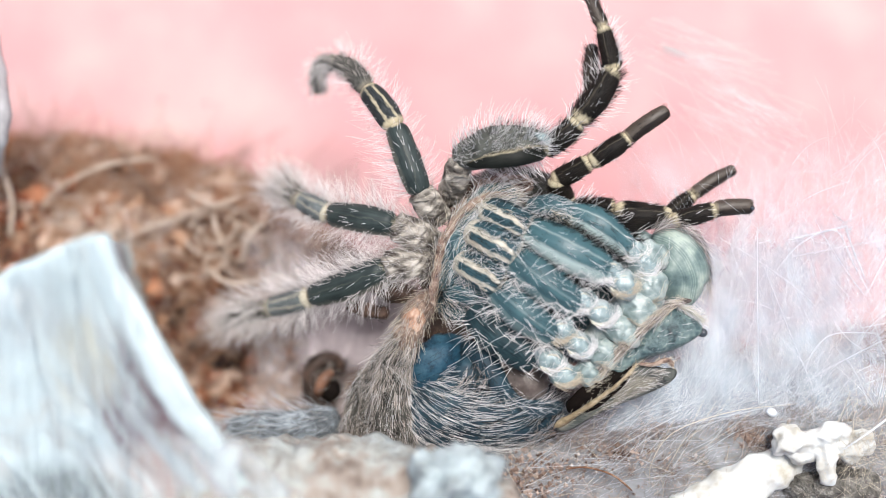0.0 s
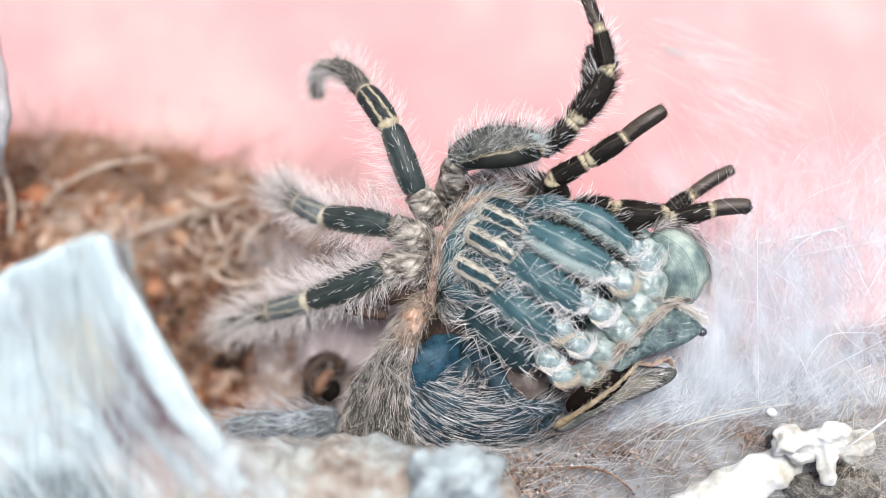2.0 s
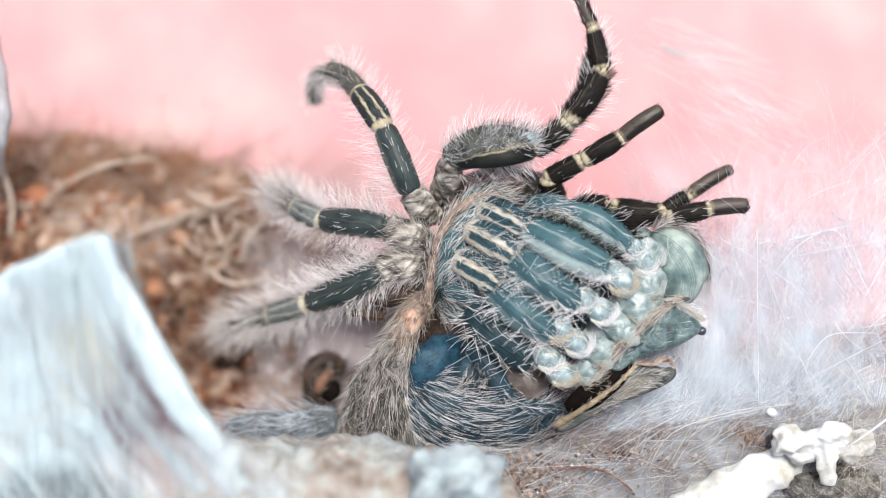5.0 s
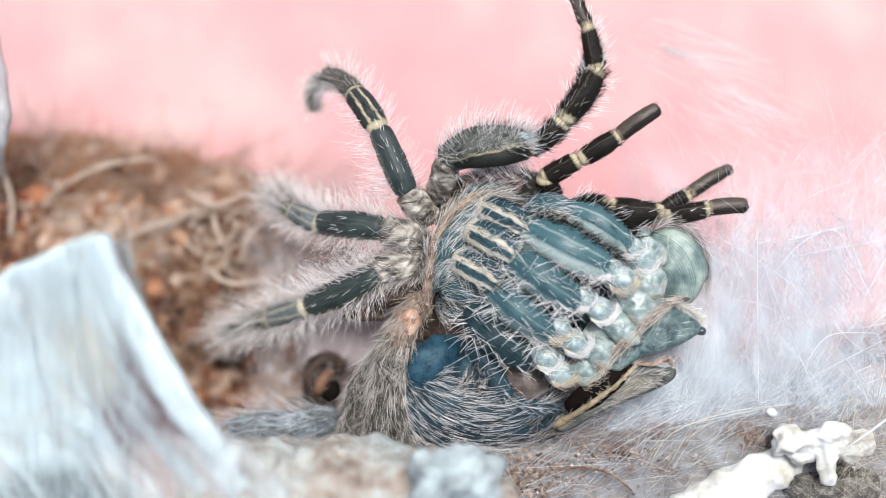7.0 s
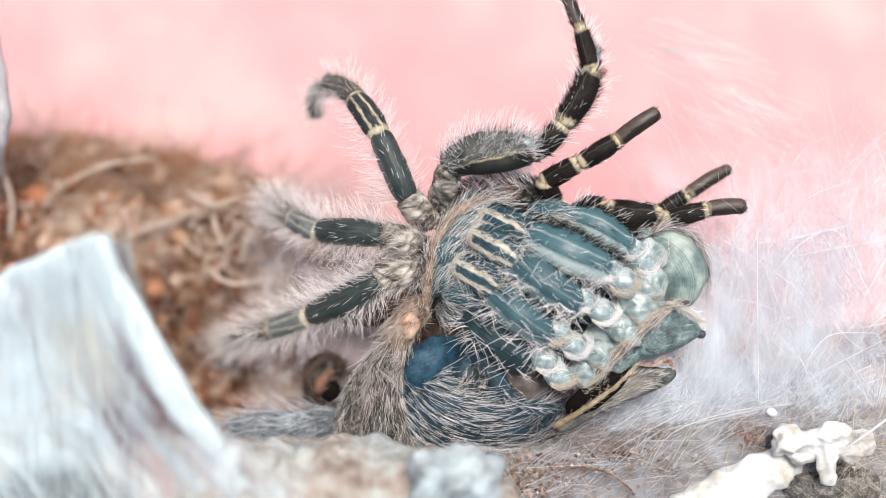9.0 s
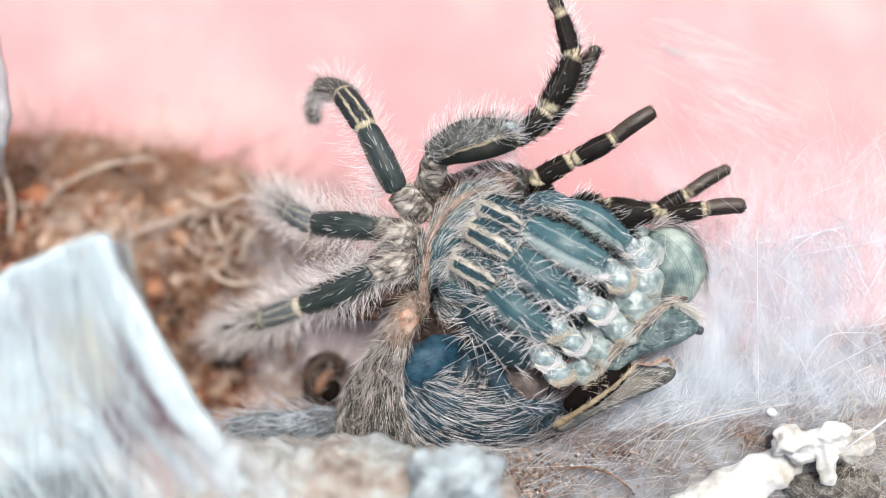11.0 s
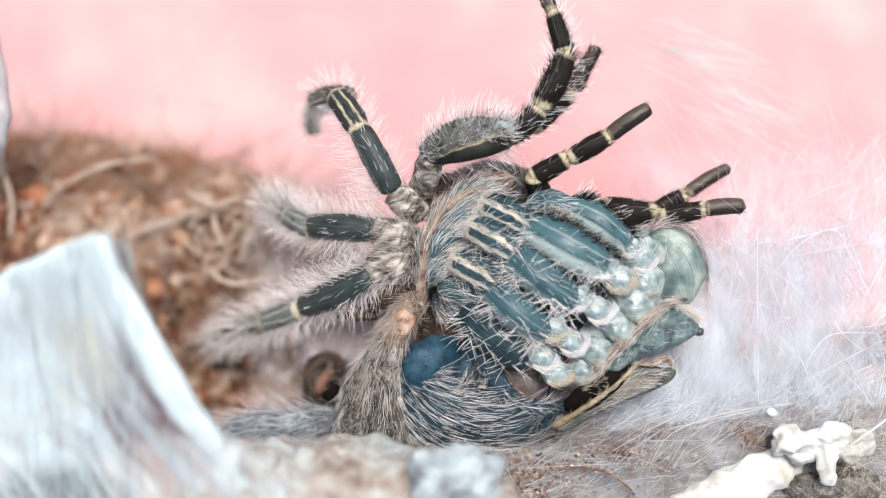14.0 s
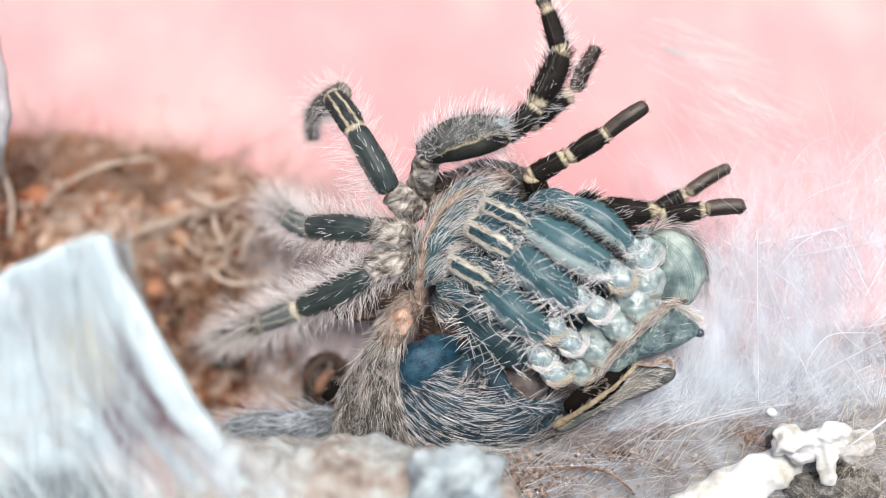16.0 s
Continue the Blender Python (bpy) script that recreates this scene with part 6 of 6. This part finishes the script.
part("setae", combed(coatbed, 160, 4.2, (8.4, -14.9, 55.0), (5, 172), 0.04, s=(0.03, 0.7)), GREY, belly)
part("bristles", combed(coatbed, 900, 3.6, (8.4, -14.9, 55.0), (5, 172), 0.06, 0.1), BLACK, belly)
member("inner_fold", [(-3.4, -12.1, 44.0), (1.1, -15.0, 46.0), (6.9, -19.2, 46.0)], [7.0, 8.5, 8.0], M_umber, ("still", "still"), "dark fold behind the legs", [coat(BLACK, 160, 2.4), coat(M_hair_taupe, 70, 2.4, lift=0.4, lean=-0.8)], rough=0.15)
member("abdomen_crown", [(-8.8, -27.6, 45.0), (-4.0, -22.1, 51.0), (0.1, -19.0, 51.0), (5.3, -17.7, 47.0)], [7.5, 8.0, 7.8, 6.0], M_blue, ("A1", "still"), "smooth deep blue patch of abdomen", [coat(PALE, 60, 2.4, arc=(0, 60), lift=0.3, lean=0.6), coat(BLACK, 260, 1.2, lift=0.2, lean=0.9, radius=0.03)], rough=0.14, sides=24, e0=0.4, e1=0.45)
fold_bed = Limb([(3.0, -27.7, 53.4), (5.0, -26.0, 54.4), (6.2, -22.8, 54.4), (5.0, -19.6, 53.0)], [4.0, 6.0, 5.5, 3.0], 0.3)
lump_part("belly_fold", blob((4.6, -23.8, 51.5), (3.6, 5.0, 3.0), 10, 0.1, 0.4), M_abdomen, ("still", "still"), (4.6, -23.8, 51.5), "hollowed brown fold of the belly", [(FAWN, fold_bed.hair(60, 3.6, arc=(10, 170), lift=0.22, lean=-0.9, curl=0.35, sway=(-0.3, 0, 0), radius=0.038, stray=0.14)), (M_hair_taupe, fold_bed.hair(80, 3.2, arc=(10, 170), lift=0.2, lean=-0.9, curl=0.35, sway=(-0.25, 0, 0), radius=0.042, stray=0.14)), (BLACK, fold_bed.hair(160, 2.6, arc=(10, 170), lift=0.2, lean=-0.9, curl=0.3))])
member("abdomen_flank", [(3.2, -17.3, 50.0), (7.5, -20.1, 53.0), (10.2, -25.1, 53.0), (14.8, -28.5, 52.0), (22.0, -28.4, 51.0)], [3.6, 4.4, 4.6, 4.6, 2.6], M_abdomen, ("still", "still"), "teal flank fold", [coat(PALE, 18, 2.2, lift=0.3, lean=0.8, arc=(0, 180), radius=0.034), coat(BLACK, 160, 1.4)], rings=26)
lump_part("membrane", blob((14.6, -23.8, 52.0), (4.4, 3.6, 2.6), -15, 0.08), M_taupe, ("still", "still"), (14.6, -23.8, 52.0), "smooth beige membrane", [(PALE, Limb([(10.6, -24.9, 55.0), (12.0, -27.0, 56.0), (16.0, -27.4, 56.0), (20.0, -26.3, 56.0)], [1.0, 1.0, 1.0]).hair(46, 2.2, lift=0.3, lean=0.6, radius=0.036))])
def pelt(path, widths, n, label, ends, lock=4.0, length=3.4):
    """A furred sleeve of old skin, its hair lying in locks."""
    fur = dict(arc=(-10, 190), lean=1.0, lock=lock)
    member("old_skin", path, widths, M_grey, ends, label, [coat(M_hair_taupe, n, length, lift=0.2, stray=0.16, radius=0.045, **fur), coat(GREY, n // 2, length, lift=0.26, stray=0.22, radius=0.04, **fur), coat(BLACK, n, length * 0.8, lift=0.16, stray=0.2, radius=0.055, **fur), coat(PALE, n // 3, length * 1.1, lift=0.28, stray=0.2, radius=0.04, **fur)], rings=26, sides=22, rough=0.12, flat=0.7)


pelt([(-7.4, -15.6, 52.0), (-10.8, -20.6, 52.0), (-13.6, -26.4, 50.0), (-15.0, -33.8, 48.0)], [2.0, 4.0, 6.2, 7.2], 600, "grey-brown furred sleeve of old skin", ("A1", "A3"), 4.0, 3.6)
pelt([(-4.9, -13.6, 55.0), (-7.9, -19.5, 55.0), (-9.3, -26.0, 54.0), (-8.6, -35.6, 50.0)], [3.6, 5.4, 6.4, 10.0], 900, "brown furred edge of the old skin", ("A1", "A3"))
member("skin_neck", [(-1.9, -8.0, 52.0), (-4.2, -10.4, 55.0), (-6.2, -14.3, 56.0), (-7.2, -17.4, 55.0)], [3.4, 4.4, 4.8, 4.4], M_neck, ("B6", "A1"), "crumpled brown neck of old skin", [coat(CREAMY, 90, 2.4, radius=0.04), coat(GREY, 150, 3.0, lean=0.9, lift=0.3)], rough=0.28, grain=0.7)
lump_part("blister", blob((-5.2, -12.5, 56.9), (2.4, 1.9, 1.0), 60, 0.35, 0.6), M_orange, ("B6", "B6"), (-5.1, -12.6, 57.0), "orange membrane blister")
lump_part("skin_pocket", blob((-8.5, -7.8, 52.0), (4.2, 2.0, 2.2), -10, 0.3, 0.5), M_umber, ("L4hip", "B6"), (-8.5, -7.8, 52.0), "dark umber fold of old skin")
member("old_leg_stub", [(-17.7, -9.8, 49.0), (-14.3, -11.0, 49.0), (-9.7, -11.7, 49.0)], [2.2, 2.8, 2.4], M_umber, ("L4hip", "B6"), "", [coat(BLACK, 60, 1.0)])
member("tail_fur", [(-18.6, -31.7, 45.0), (-27.4, -32.6, 46.0), (-34.8, -32.6, 45.0), (-40.5, -33.2, 43.0)], [6.4, 5.6, 4.6, 2.4], M_silkgrey, ("still", "still"), "blue-grey silk-matted tip of the old abdomen", [coat(GREY, 90, 3.6, lift=0.2, lean=1.0, lock=1.2), coat(M_hair_silk, 300, 6.0, lift=0.25, lean=0.9, stray=0.4, radius=0.05, lock=2.2), coat(BLACK, 120, 3.0, lift=0.15, lean=1.0, lock=1.6)], flat=0.6)
member("spinneret", [(-19.2, -23.8, 38.0), (-20.8, -21.2, 39.0), (-23.4, -21.4, 39.0), (-25.1, -23.7, 39.0), (-25.0, -27.9, 38.0), (-22.6, -30.4, 37.0)], [2.4, 3.0, 3.2, 3.0, 2.8, 2.4], M_umber, ("still", "still"), "curled dark brown spinneret", [coat(M_hair_taupe, 60, 1.8, radius=0.035), coat(BLACK, 200, 1.6)], rings=28)
# a black lump paints the shade inside the curled spinneret
lump_part("spinneret_hollow", blob((-21.6, -26.4, 39.0), (2.2, 3.0, 1.6), 10, 0.2), M_void, ("still", "still"), (-21.6, -26.4, 39.0), "black filler for the shade inside the spinneret")
member("spinneret", [(-24.0, -27.7, 40.0), (-22.6, -24.7, 40.5), (-20.8, -22.9, 40.0)], [1.8, 2.3, 1.7], M_russet, ("still", "still"), "rusty brown inner spinneret", [coat(GREY, 40, 1.4)])


# ---- what moves: the body pumps about every 1.6 s and slowly creeps out of its skin ----
def goes_by(name, i):
    """Where a point of the body has gone at the i-th time, in mm."""
    if name == "still":
        return np.zeros(3)
    if name == "back":
        return np.array([1.2 * min(TIMES[i] / 9.0, 1.0), -0.1, 0.0])
    if name == "midback":
        return np.array([-3.6 * min(TIMES[i] / 12.0, 1.0), 0.0, 0.0])
    if name == "flap":
        return goes_by("eye", i) * 0.25
    g = GOES[name]
    w = (CREEP[i], BREATH[i], STRETCH[i], TWITCH[i])
    return np.array([sum(a * c[0] for a, c in zip(w, g)), sum(a * c[1] for a, c in zip(w, g)), 0.0])


def motions():
    for ob, a, b, (ga, gb) in MOVES:
        if (ga, gb) == ("still", "still"):
            continue
        base = ORIGIN[ob.parent]
        rows = []
        for i, t in enumerate(TIMES):
            a2, b2 = a + goes_by(ga, i), b + goes_by(gb, i)
            turn = math.atan2(b2[1] - a2[1], b2[0] - a2[0]) - math.atan2(b[1] - a[1], b[0] - a[0])
            turn = (turn + math.pi) % (2 * math.pi) - math.pi
            half = (b - a) / 2
            c, s = math.cos(turn), math.sin(turn)
            start = (a2 + b2) / 2 - np.array([half[0] * c - half[1] * s, half[0] * s + half[1] * c, half[2]])
            p = (start - base) * MM
            rows.append((t, pose(p[0], p[1], p[2], 0, 0, math.degrees(turn))))
        walk(ob, rows)


motions()
